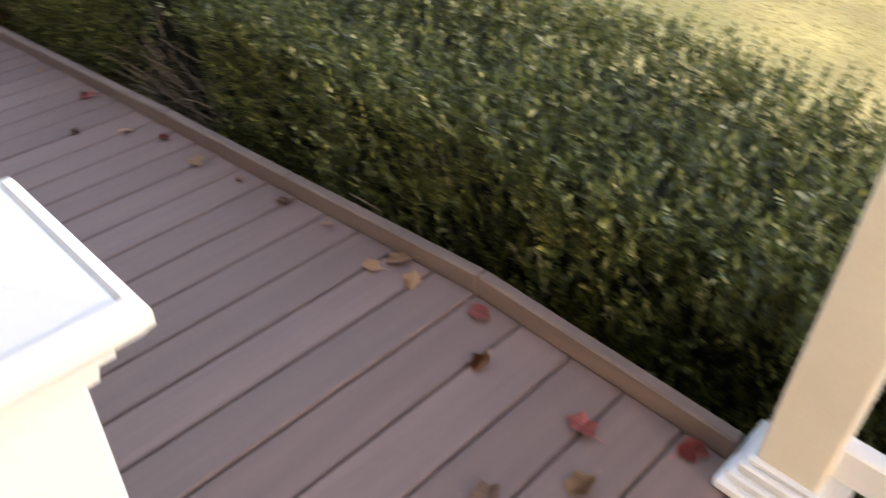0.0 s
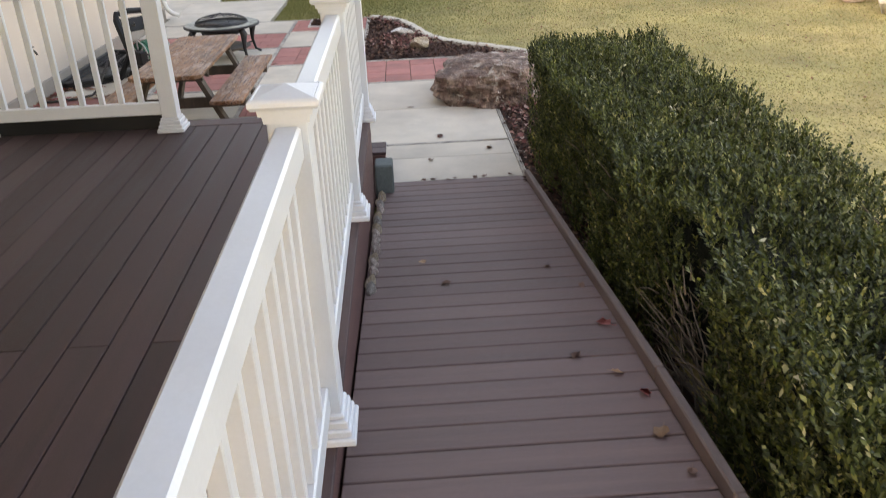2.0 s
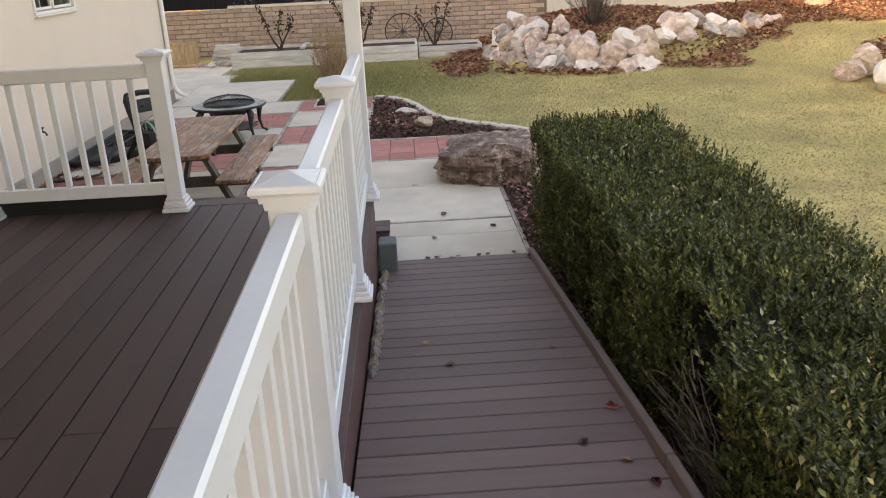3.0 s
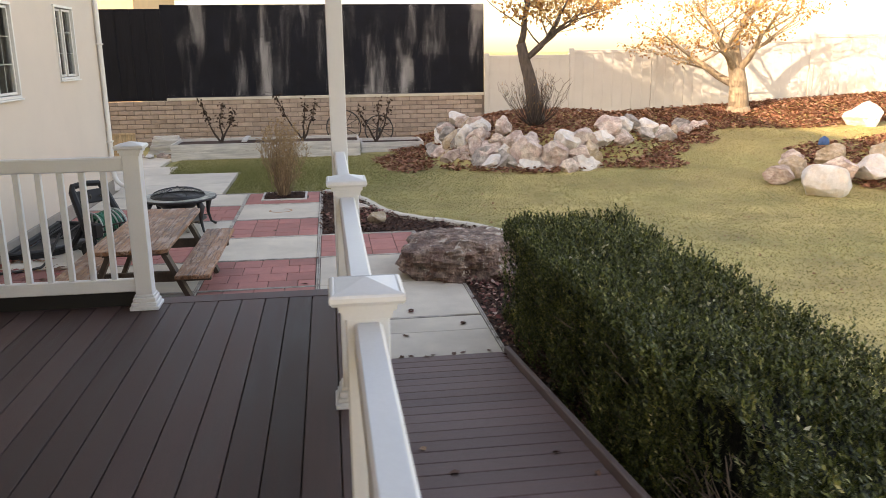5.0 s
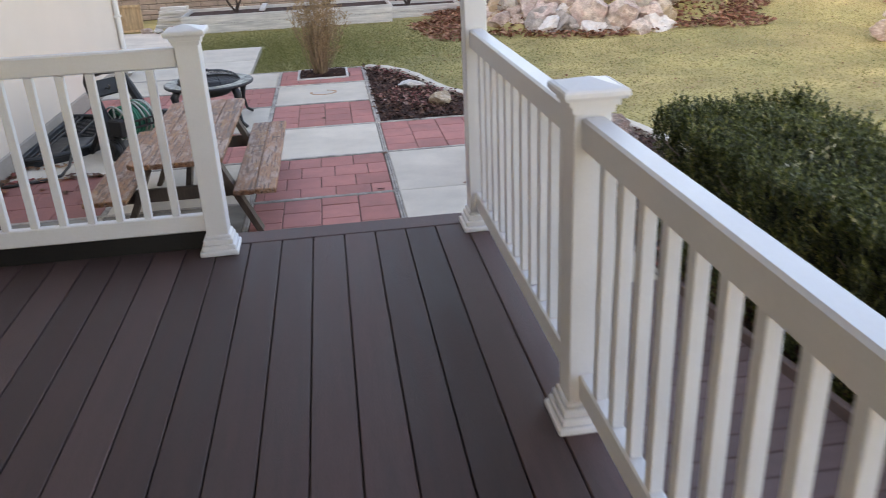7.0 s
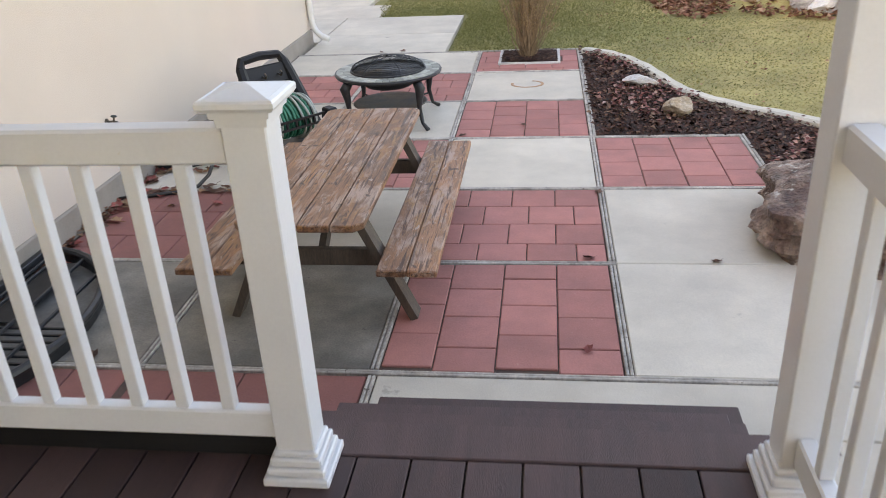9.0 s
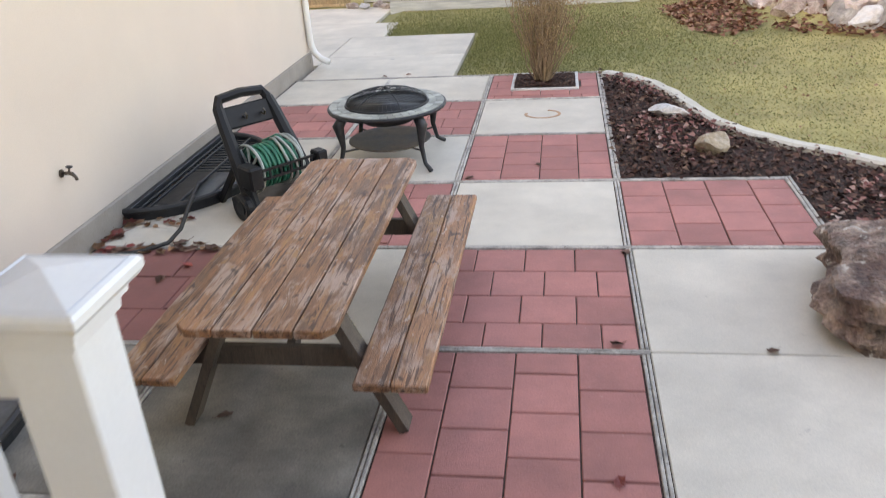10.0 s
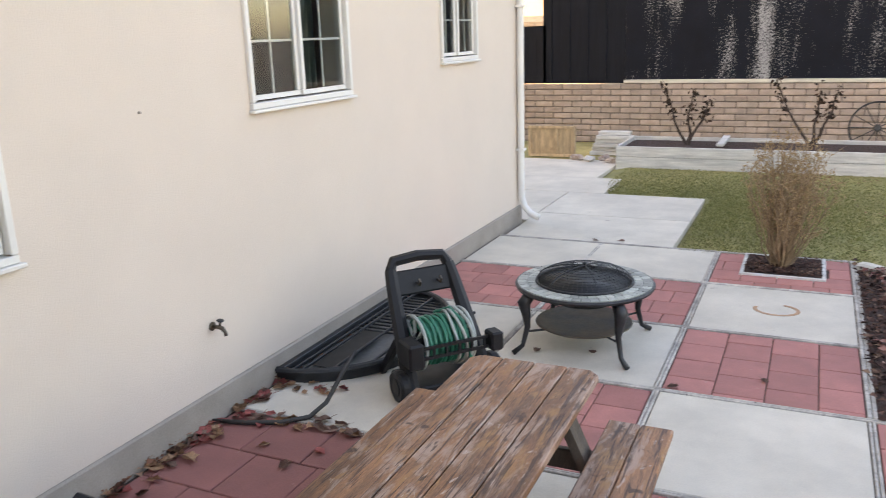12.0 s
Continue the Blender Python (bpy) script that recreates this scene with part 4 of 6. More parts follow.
def make_hedge():
    x0, x1, y0, y1, z0, z1 = HEDGE
    th = thing("hedge", "dense clipped dark green boxwood hedge with some yellowed shoots", "hedge")
    r = np.random.default_rng(21)

    def lump(y, z):
        return 0.05 * np.sin(y * 3.1 + z * 2) + 0.045 * np.sin(y * 6.7 - z * 2 + 1.3) + 0.03 * np.sin(y * 15.0 + 0.6 * np.sin(z * 9))

    def hollow(y, z):
        return 0.46 * np.exp(-((y - 3.5) / 0.30) ** 2) * np.clip(1.2 - z, 0, 1)
    # solid box whose dark colour stands for shade between the leaves
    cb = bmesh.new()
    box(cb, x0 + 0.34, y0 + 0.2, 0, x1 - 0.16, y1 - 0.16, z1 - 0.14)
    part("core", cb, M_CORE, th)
    P_, D_ = [], []

    def side(n, place, normal):
        p, q = place(n)
        P_.append(p)
        D_.append(q + r.normal(0, 0.26, (n, 3)) * np.array([1, 1, 0.6]))

    def inner(n):
        y, z = r.uniform(y0, y1, n), r.uniform(0.02, z1, n)
        depth = np.abs(r.normal(0, 0.105, n)) * 1.5
        x = x0 - lump(y, z) * 0.8 + hollow(y, z) + depth + 0.03
        return np.stack([x, y, z], 1), np.tile([-0.36, 0, 1.0], (n, 1))

    def top(n):
        x, y = r.uniform(x0, x1, n), r.uniform(y0, y1, n)
        dip = 0.13 * np.exp(-((y - 3.4) / 0.45) ** 2 - ((x - 1.4) / 0.45) ** 2)
        z = z1 - np.abs(r.normal(0, 0.035, n)) + 0.022 * np.sin(x * 7 + y * 2) + 0.018 * np.sin(y * 5) - dip - 0.05 * sstep((x - x1 + 0.12) / 0.12)
        return np.stack([x, y, z - 0.03], 1), np.tile([0, 0, 1.0], (n, 1))

    def outer(n):
        y, z = r.uniform(y0, y1, n), r.uniform(0.05, z1, n)
        return np.stack([x1 + lump(y, z) * 0.5 - np.abs(r.normal(0, 0.05, n)), y, z], 1), np.tile([0.36, 0, 1.0], (n, 1))

    def end(n):
        x, z = r.uniform(x0, x1, n), r.uniform(0.02, z1, n)
        return np.stack([x, y1 + 0.03 * np.sin(x * 9 + z * 5) - np.abs(r.normal(0, 0.05, n)), z], 1), np.tile([0, 0.36, 1.0], (n, 1))
    side(10500, inner, 0)
    side(11000, top, 0)
    side(3000, outer, 0)
    side(1700, end, 0)
    base, ax = np.concatenate(P_), np.concatenate(D_)
    ax /= np.linalg.norm(ax, axis=1, keepdims=True)
    bare = (np.abs(base[:, 1] - 3.5) < 0.32) & (base[:, 0] < x0 + 0.55) & (base[:, 2] < 0.88) & (r.random(len(base)) < 0.84)
    base, ax = base[~bare], ax[~bare]
    n = len(base)
    ln = r.uniform(0.07, 0.15, n) * np.where(r.random(n) < 0.06, 1.35, 1.0)
    tall = (base[:, 1] < 2.9) & (base[:, 2] > z1 - 0.16) & (r.random(n) < 0.12)
    ln = np.where(tall, r.uniform(0.17, 0.27, n), ln)
    C, Dd, U = [], [], []
    k = 13
    for i in range(k):
        f = (i + 0.5) / k
        a = r.uniform(0, 2 * np.pi, n)
        rv = np.stack([np.cos(a), np.sin(a), r.uniform(-0.6, 0.6, n)], 1)
        rv -= ax * np.sum(rv * ax, 1, keepdims=True)
        C.append(base + ax * ((ln * f) - 0.03)[:, None])
        Dd.append(rv + ax * 1.1)
        U.append(ax + 0.01)
    C, Dd, U = np.concatenate(C), np.concatenate(Dd), np.concatenate(U)
    patch = np.sin(base[:, 1] * 4.3 + base[:, 2] * 6 + base[:, 0] * 3) + np.sin(base[:, 1] * 9.1 - base[:, 0] * 7)
    yellow = np.tile(r.random(n) < 0.45 * tall + np.clip(0.05 + 0.11 * patch + 0.09 * sstep((2.6 - base[:, 1]) / 1.5), 0.02, 0.36), k)
    for sel, mat in ((~yellow, M_BOX), (yellow, M_BOXY)):
        q = int(sel.sum())
        v, t = leaves_mesh(C[sel], Dd[sel], U[sel], r.uniform(0.018, 0.032, q), r.uniform(0.010, 0.017, q), 0.2)
        tagged(mesh_np("foliage", v, t, mat, th), kind="stuff")
    m = 34
    cx, cy = r.uniform(x0 - 0.02, x1, m), r.uniform(0.3, 6.9, m)
    cl = np.repeat(np.stack([cx, cy, np.full(m, z1 + 0.0)], 1), 7, 0) + r.normal(0, 0.022, (m * 7, 3))
    v, t = leaves_mesh(cl, r.normal(0, 1, (m * 7, 3)) + [0, 0, 0.8], r.normal(0, 1, (m * 7, 3)), r.uniform(0.024, 0.045, m * 7), r.uniform(0.012, 0.024, m * 7), 0.25)
    tagged(mesh_np("pale_leaf", v, t, M_PALE, th, "bleached cream leaves"), kind="stuff")
    tb = bmesh.new()
    for i in range(420):
        y = r.normal(3.5, 0.26) if i < 160 else r.uniform(0.2, 7.0)
        z = r.uniform(0.05, 0.5) if i < 240 else r.uniform(0.5, 0.92)
        p = Vector((x0 + (r.uniform(0.06, 0.3) if i < 160 else (0.14 if i < 240 else r.uniform(0.0, 1.0))), y, z))
        d = Vector((r.uniform(-0.16, 0.02), r.normal(0, 0.12), r.uniform(0.08, 0.2)))
        if i >= 240:
            d = d * 0.6
        tube(tb, [p, p + d * 0.5 + Vector((0, r.normal(0, 0.02), 0)), p + d], [0.005, 0.0035, 0.002], 4)
    tagged(part("twig", tb, M_HEDGETWIG, th, "bare grey-brown twigs"), kind="stuff")


make_hedge()


# ---- stones ----
def rock_mesh(name, seed, mat, rough=0.22, sub=3, flat=0.0):
    bm = bmesh.new()
    bmesh.ops.create_icosphere(bm, subdivisions=sub, radius=1.0)
    off = Vector((seed * 13.7, seed * 5.1, seed * 9.3))
    rr = random.Random(seed)
    cuts = [(Vector((rr.uniform(-1, 1), rr.uniform(-1, 1), rr.uniform(-0.8, 1))).normalized(), rr.uniform(0.5, 0.8)) for _ in range(13)]
    for v in bm.verts:
        p = v.co.copy()
        for nrm, dd in cuts:
            e = p.dot(nrm) - dd
            if e > 0:
                p -= nrm * e * 0.98
        p += p.normalized() * (noise.noise(p * 1.5 + off) * rough * 0.7 + noise.noise(p * 4.5 + off) * rough * 0.3 + noise.noise(p * 11 + off) * rough * 0.16)
        v.co = p
    me = bpy.data.meshes.new(name)
    bm.to_mesh(me)
    bm.free()
    me.materials.append(mat)
    return me


def rock(me, x, y, z, sx, sy, sz, rz, name, label, group=""):
    ob = new(name, me)
    ob.matrix_basis = pose(x, y, z, 0, 0, rz) @ Matrix.Diagonal((sx, sy, sz, 1))
    return tagged(ob, label, "rock", group)


ROCKS = [rock_mesh("stone", s, (M_ROCK_P, M_ROCK_W, M_ROCK_P, M_ROCK_G, M_ROCK_Y, M_ROCK_P)[s % 6] if s != 8 else M_ROCK_W, 0.2, 4) for s in range(1, 13)]
R_LABEL = {M_ROCK_P: "pinkish angular quartzite stone stacked in a garden wall", M_ROCK_G: "grey angular stone stacked in a garden wall", M_ROCK_W: "pale angular stone stacked in a garden wall", M_ROCK_Y: "ochre-stained angular stone stacked in a garden wall"}


def wall_of_stones():
    """Two to three rough courses of stones along the foot of the raised bed, and a row that runs back to the fence."""
    line = [(2.35, 19.7), (2.3, 18.6), (2.6, 17.6), (3.15, 16.75), (3.8, 16.2), (4.6, 15.95), (5.25, 16.15)]
    seg = []
    for (xa, ya), (xb, yb) in zip(line, line[1:]):
        n = max(1, round(math.hypot(xb - xa, yb - ya) / 0.34))
        seg += [(xa + (xb - xa) * k / n, ya + (yb - ya) * k / n) for k in range(n)]
    for course, (h, size, back) in enumerate(((0.14, 0.295, 0.0), (0.39, 0.28, 0.13), (0.62, 0.26, 0.28), (0.85, 0.235, 0.44))):
        for i, (x, y) in enumerate(seg):
            if course == 3 and (i > 0.55 * len(seg) or i % 4 == 3) or course == 2 and i % 5 == 3 and i > 4:
                continue
            s = size * rnd.uniform(0.75, 1.4)
            c = Vector((4.7 - x, 18.7 - y)).normalized() * back
            me = ROCKS[rnd.randrange(len(ROCKS))]
            rock(me, x + c.x + rnd.uniform(-0.07, 0.07) + 0.17 * (course % 2), y + c.y + rnd.uniform(-0.07, 0.07), float(hill(x - 1.5 * c.x, y - 1.5 * c.y)) * 0.2 + h * rnd.uniform(0.92, 1.08), s * rnd.uniform(0.9, 1.3), s, s * rnd.uniform(0.75, 1.05), rnd.uniform(0, 360), "stone", R_LABEL[me.materials[0]], "stones of the garden wall")
    for i in range(15):
        f = i / 14
        x, y = 5.4 + 3.6 * f, 16.6 + 3.2 * f + 0.25 * math.sin(i * 2.2)
        s = 0.30 - 0.12 * f + rnd.uniform(-0.04, 0.06)
        me = ROCKS[rnd.randrange(len(ROCKS))]
        rock(me, x, y, float(hill(x, y)) + s * 0.35, s * 1.2, s, s * 0.8, rnd.uniform(0, 360), "stone", R_LABEL[me.materials[0]], "stones of the garden wall")


wall_of_stones()


def make_boulder():
    """A blocky boulder: steep sides broken along uneven beds, a flatter top."""
    bm = bmesh.new()
    bmesh.ops.create_icosphere(bm, subdivisions=5, radius=1.0)
    off = Vector((4.1, 7.7, 2.3))
    for v in bm.verts:
        p = v.co.copy()
        p /= (abs(p.x) ** 4.5 + abs(p.y) ** 4.5 + abs(p.z) ** 4.5) ** (1 / 4.5)
        rough = noise.noise(p * 1.3 + off) * 0.20 + noise.noise(p * 3.4 + off) * 0.12 + abs(noise.noise(Vector((p.x * 5, p.y * 5, p.z * 11)) + off)) * 0.10 + noise.noise(p * 16 + off) * 0.03
        p *= 0.94 + rough - 0.12 * max(0.0, p.z) * max(0.0, p.x)
        v.co = Vector((p.x * 0.64, p.y * 0.56, p.z * (0.235 if p.z > 0 else 0.24) + 0.03 * p.x))
    b = part("boulder", bm, M_BOULDER)
    b.matrix_basis = pose(1.33, 9.42, 0.18, 0, 0, -14)
    tagged(b, "big rough brown and white quartzite boulder beside the patio", "rock")


make_boulder()
white_me = rock_mesh("white_rock", 33, M_ROCK_W, 0.16, 4)
rock(white_me, 7.98, 12.95, 0.24, 0.50, 0.42, 0.42, 20, "white_rock", "large white angular rock on the lawn")
rock(rock_mesh("flat_rock", 35, M_ROCK_W, 0.14, 3), 0.31, 13.22, 0.06, 0.24, 0.15, 0.09, -25, "flat_rock", "low white flat stone lying in the mulch")
rock(rock_mesh("ochre_rock", 36, M_ROCK_Y, 0.2, 3), 0.54, 12.16, 0.08, 0.17, 0.15, 0.14, 0, "ochre_rock", "small ochre stone lying in the mulch")
for i, (x, y, z, s, k) in enumerate(((8.15, 14.35, 0.24, 0.24, 1), (8.6, 14.6, 0.34, 0.28, 3), (9.1, 14.1, 0.32, 0.34, 4), (9.65, 13.9, 0.36, 0.36, 0), (9.35, 14.8, 0.5, 0.28, 9), (10.2, 14.5, 0.52, 0.34, 3), (10.35, 13.7, 0.4, 0.36, 6), (8.8, 15.1, 0.42, 0.24, 5), (11.0, 14.2, 0.58, 0.42, 0), (11.6, 13.6, 0.5, 0.40, 1))):
    me = ROCKS[k]
    rock(me, x - 0.35, y - 0.45, z, s * 1.2, s, s * 0.8, i * 47, "garden_rock", R_LABEL[me.materials[0]].split(" stacked")[0] + " in the hillside bed", "hillside rocks")
rock(ROCKS[7], 12.6, 18.6, float(hill(12.6, 18.6)) + 0.2, 0.55, 0.45, 0.42, 70, "white_rock", "large pale rock on the sunlit bank")
COB = [rock_mesh("cobble", s, (M_ROCK_Y, M_ROCK_P, M_ROCK_G)[s % 3], 0.1, 2) for s in (51, 52, 53)]
yy = 4.3
while yy < 6.75:
    s = rnd.uniform(0.05, 0.085)
    me = COB[rnd.randrange(3)]
    if yy < 6.34:
        rock(me, 0.075 + rnd.uniform(-0.008, 0.012), yy, max(0.03, ramp_z(yy) + 0.012), 0.038, s, s * 0.8, rnd.uniform(-20, 20), "cobble", "small tan river cobble packed beside the ramp", "cobbles beside the ramp")
    yy += s * 2.1
tb = bmesh.new()
bmesh.ops.create_icosphere(tb, subdivisions=3, radius=1.0)
for v in tb.verts:
    v.co = Vector((v.co.x * 0.16, v.co.y * 0.12, max(v.co.z, -0.3) * 0.14)) * (1 + 0.35 * noise.noise(v.co * 2.2))
tarp = part("tarp_bundle", tb, material("blue_tarp", (0.03, 0.09, 0.22), 0.6, 0.2, 8, 40, 0.3), smooth=True)
tarp.matrix_basis = pose(8.85, 14.3, 0.72) @ Matrix.Diagonal((0.6, 0.6, 0.8, 1))
tagged(tarp, "small crumpled blue tarp lying on the rocks", "tarp")
blk = part("concrete_block", boxm(0.036, 6.44, 0.0, 0.178, 6.64, 0.28, bevel=0.012), M_SLATE)
tagged(blk, "greenish grey concrete block beside the ramp foot", "block")


# ---- picnic table ----
def make_table():
    th = thing("picnic_table", "weathered wooden picnic table with attached benches", "picnic table", (-1.935, 9.105, 0))
    L = 2.08
    half = L / 2

    w = 0.685
    n = 4
    for k in range(n):
        a, b = -w / 2 + w * k / n + 0.003, -w / 2 + w * (k + 1) / n - 0.003
        bm = bmesh.new()
        c0, c1 = (0.05 if k == 0 else 0.0), (0.05 if k == n - 1 else 0.0)
        pts = []
        pts += [(a + c0, -half)] + [(b - c1, -half)]
        if c1:
            pts += [(b, -half + c1), (b, half - c1)]
        pts += [(b - c1, half), (a + c0, half)]
        if c0:
            pts += [(a, half - c0), (a, -half + c0)]
        outline(bm, pts, 0.655, 0.695)
        bmesh.ops.bevel(bm, geom=bm.edges[:], offset=0.005, segments=1, affect="EDGES")
        part("tabletop_board", bm, M_TABLE, th)
    for s in (-1, 1):
        for k in range(2):
            a = s * 0.54 - 0.157 + 0.159 * k
            bm = boxm(a, -half + 0.01, 0.40, a + 0.155, half + 0.01, 0.44, bevel=0.007)
            part("bench_board", bm, M_TABLE, th)
    for y in (-0.72, 0.72):
        for s in (-1, 1):
            bm = bmesh.new()
            beam(bm, (s * 0.22, y, 0.655), (s * 0.52, y, 0.0), 0.045, 0.115, up=(0, 1, 0))
            part("leg", bm, M_TABLE_L, th)
        part("cross_beam", boxm(-0.66, y + 0.025, 0.295, 0.66, y + 0.065, 0.399, bevel=0.006), M_TABLE_L, th)
        part("top_cleat", boxm(-0.30, y - 0.07, 0.583, 0.30, y - 0.026, 0.654, bevel=0.005), M_TABLE_L, th)
        bm = bmesh.new()
        beam(bm, (0, y * 0.93, 0.33), (0, y * 0.3, 0.63), 0.04, 0.07)
        part("brace", bm, M_TABLE_L, th)


make_table()


# ---- fire pit ----
def make_firepit():
    th = thing("fire_pit", "round tiled fire pit table with a domed mesh lid", "fire pit", (-2.22, 12.20, 0))
    R, Z = 0.515, 0.49
    part("rim", lathe(bmesh.new(), [(0.355, Z - 0.03), (R, Z - 0.03), (R + 0.008, Z - 0.012), (R, Z), (0.36, Z), (0.355, Z - 0.03)], 40), M_IRON, th)
    tb = bmesh.new()
    for ring, (r0, r1, n) in enumerate(((0.372, 0.432, 40), (0.436, 0.502, 46))):
        for k in range(n):
            a0, a1 = 2 * math.pi * (k + 0.05) / n, 2 * math.pi * (k + 0.95) / n
            lo = [tb.verts.new((r * math.cos(a), r * math.sin(a), Z - 0.002)) for r, a in ((r0, a0), (r1, a0), (r1, a1), (r0, a1))]
            hi = [tb.verts.new((v.co.x, v.co.y, Z + 0.006)) for v in lo]
            tb.faces.new(hi)
            for i in range(4):
                tb.faces.new((lo[i], lo[(i + 1) % 4], hi[(i + 1) % 4], hi[i]))
    tagged(part("tile_ring", tb, M_TILE, th, "grey-green slate tile inlay"), kind="stuff")
    part("bowl", lathe(bmesh.new(), [(0.357, Z), (0.32, Z - 0.08), (0.22, Z - 0.15), (0.08, Z - 0.18), (0.001, Z - 0.18)], 32), M_IRON, th, smooth=True)
    lid = bmesh.new()

    def dome(a, e):
        return Vector((0.36 * math.cos(e) * math.cos(a), 0.36 * math.cos(e) * math.sin(a), Z + 0.012 + 0.115 * math.sin(e)))
    for k in range(60):
        a = 2 * math.pi * k / 60
        tube(lid, [dome(a, e * math.pi / 2 / 6) for e in range(0, 6)], 0.0016, 3)
    for e in range(1, 12):
        tube(lid, [dome(2 * math.pi * k / 30, e * math.pi / 2 / 12.5) for k in range(30)], 0.0016, 3, closed=True)
    tagged(part("mesh_lid", lid, M_IRON, th, "black wire mesh dome"), kind="stuff")
    rib = bmesh.new()
    for k in range(6):
        tube(rib, [dome(math.pi * k / 3, e * math.pi / 2 / 6) for e in range(0, 7)], 0.005, 5)
    tube(rib, [dome(2 * math.pi * k / 36, 0) for k in range(36)], 0.009, 6, closed=True)
    part("lid_frame", rib, M_IRON, th)
    part("lid_knob", lathe(bmesh.new(), [(0.001, Z + 0.125), (0.012, Z + 0.125), (0.018, Z + 0.145), (0.001, Z + 0.155)], 10), M_IRON, th)
    for k in range(4):
        a = math.pi / 4 + math.pi / 2 * k
        c, s = math.cos(a), math.sin(a)
        lg = bmesh.new()
        tube(lg, [(c * r, s * r, z) for r, z in ((0.45, Z - 0.03), (0.51, Z - 0.10), (0.49, Z - 0.19), (0.48, Z - 0.29), (0.52, 0.06), (0.60, 0.012))],
             [0.042, 0.050, 0.034, 0.022, 0.017, 0.021], 10)
        part("leg", lg, M_IRON, th, smooth=True)
        br = bmesh.new()
        tube(br, [(c * 0.49, s * 0.49, 0.165), (c * 0.32, s * 0.32, 0.155)], 0.009, 6)
        part("pan_bracket", br, M_IRON, th)
    part("lower_pan", lathe(bmesh.new(), [(0.001, 0.145), (0.33, 0.15), (0.368, 0.172), (0.36, 0.178), (0.32, 0.16), (0.001, 0.155)], 36), M_PAN, th, "rust-stained round lower pan", smooth=True)


make_firepit()


# ---- hose reel ----
def make_reel():
    th = thing("hose_reel_cart", "black plastic hose reel cart wound with green hose", "hose reel", (-3.00, 11.16, 0), 50)
    th.scale = (0.92, 0.92, 0.86)
    fr = bmesh.new()
    for s in (-1, 1):
        tube(fr, [(s * 0.30, -0.26, 0.08), (s * 0.275, -0.05, 0.45), (s * 0.25, 0.14, 0.78), (s * 0.235, 0.21, 0.90)], [0.062, 0.060, 0.052, 0.048], 8)
    part("side_frame", fr, M_BLKPL, th)
    h = bmesh.new()
    tube(h, [(-0.235, 0.21, 0.90), (-0.20, 0.245, 0.965), (0, 0.25, 0.985), (0.20, 0.245, 0.965), (0.235, 0.21, 0.90)], 0.044, 8)
    beam(h, (-0.23, 0.165, 0.80), (0.23, 0.165, 0.80), 0.20, 0.05, up=(0, -0.9, 0.4), bevel=0.012)
    part("handle", h, M_BLKPL, th)
    for x in (-0.06, 0.11):
        part("hook", tube(bmesh.new(), [(x, 0.13, 0.80), (x, 0.075, 0.79), (x, 0.06, 0.825), (x, 0.085, 0.84)], 0.009, 6), M_METAL, th)
    part("base_tray", boxm(-0.31, -0.30, 0.06, 0.31, 0.12, 0.11, bevel=0.012), M_BLKPL, th)
    lg = bmesh.new()
    for s in (-1, 1):
        beam(lg, (s * 0.27, 0.0, 0.42), (s * 0.30, 0.32, 0.02), 0.05, 0.06, bevel=0.006)
    part("rear_leg", lg, M_BLKPL, th)
    for s in (-1, 1):
        wb = lathe(bmesh.new(), [(0.001, -0.04), (0.06, -0.04), (0.065, -0.03), (0.112, -0.04), (0.125, -0.02), (0.125, 0.02), (0.112, 0.04), (0.065, 0.03), (0.06, 0.04), (0.001, 0.04)], 24, pose(s * 0.37, -0.22, 0.126, 0, 90, 0))
        part("wheel", wb, M_BLKPL, th)
    cz = 0.40
    for s in (-1, 1):
        fl = bmesh.new()
        tube(fl, [(s * 0.19, 0.21 * math.cos(a), cz + 0.21 * math.sin(a)) for a in [2 * math.pi * k / 28 for k in range(28)]], 0.013, 6, closed=True)
        ring = part("reel_flange", fl, M_HOSEG, th, "grey spoked reel flange")
        for k in range(8):
            a = 2 * math.pi * k / 8
            fl = bmesh.new()
            beam(fl, (s * 0.19, 0.04 * math.cos(a), cz + 0.04 * math.sin(a)), (s * 0.19, 0.2 * math.cos(a), cz + 0.2 * math.sin(a)), 0.012, 0.022, up=(1, 0, 0))
            part("spoke", fl, M_HOSEG, ring)
    part("drum", lathe(bmesh.new(), [(0.001, -0.19), (0.08, -0.19), (0.08, 0.19), (0.001, 0.19)], 20, pose(0, 0, cz, 0, 90, 0)), M_BLKPL, th)
    hs = bmesh.new()
    for lay, (rad, n) in enumerate(((0.125, 12), (0.155, 11), (0.182, 8))):
        pts = []
        for k in range(n * 22):
            a = 2 * math.pi * k / 22
            pts.append((-0.165 + 0.33 * k / (n * 22) + 0.006 * math.sin(k * 0.7), (rad + 0.004 * math.sin(k * 0.31)) * math.cos(a), cz + (rad + 0.004 * math.sin(k * 0.43)) * math.sin(a)))
        tube(hs, pts, 0.0145, 6)
    tube(hs, [(0.02, 0.18, cz + 0.02), (0.05, 0.16, cz + 0.16), (0.10, 0.02, cz + 0.225), (0.13, -0.14, cz + 0.16), (0.15, -0.20, cz - 0.05), (0.16, -0.21, 0.16)], 0.0145, 7)
    gh = bmesh.new()
    for k, x in enumerate((0.06, 0.105, 0.15)):
        tube(gh, [(x + 0.02 * math.sin(a * 2 + k), (0.205 + 0.01 * k) * math.cos(a), cz + (0.205 + 0.01 * k) * math.sin(a)) for a in [2 * math.pi * j / 30 for j in range(30)]], 0.012, 6, closed=True)
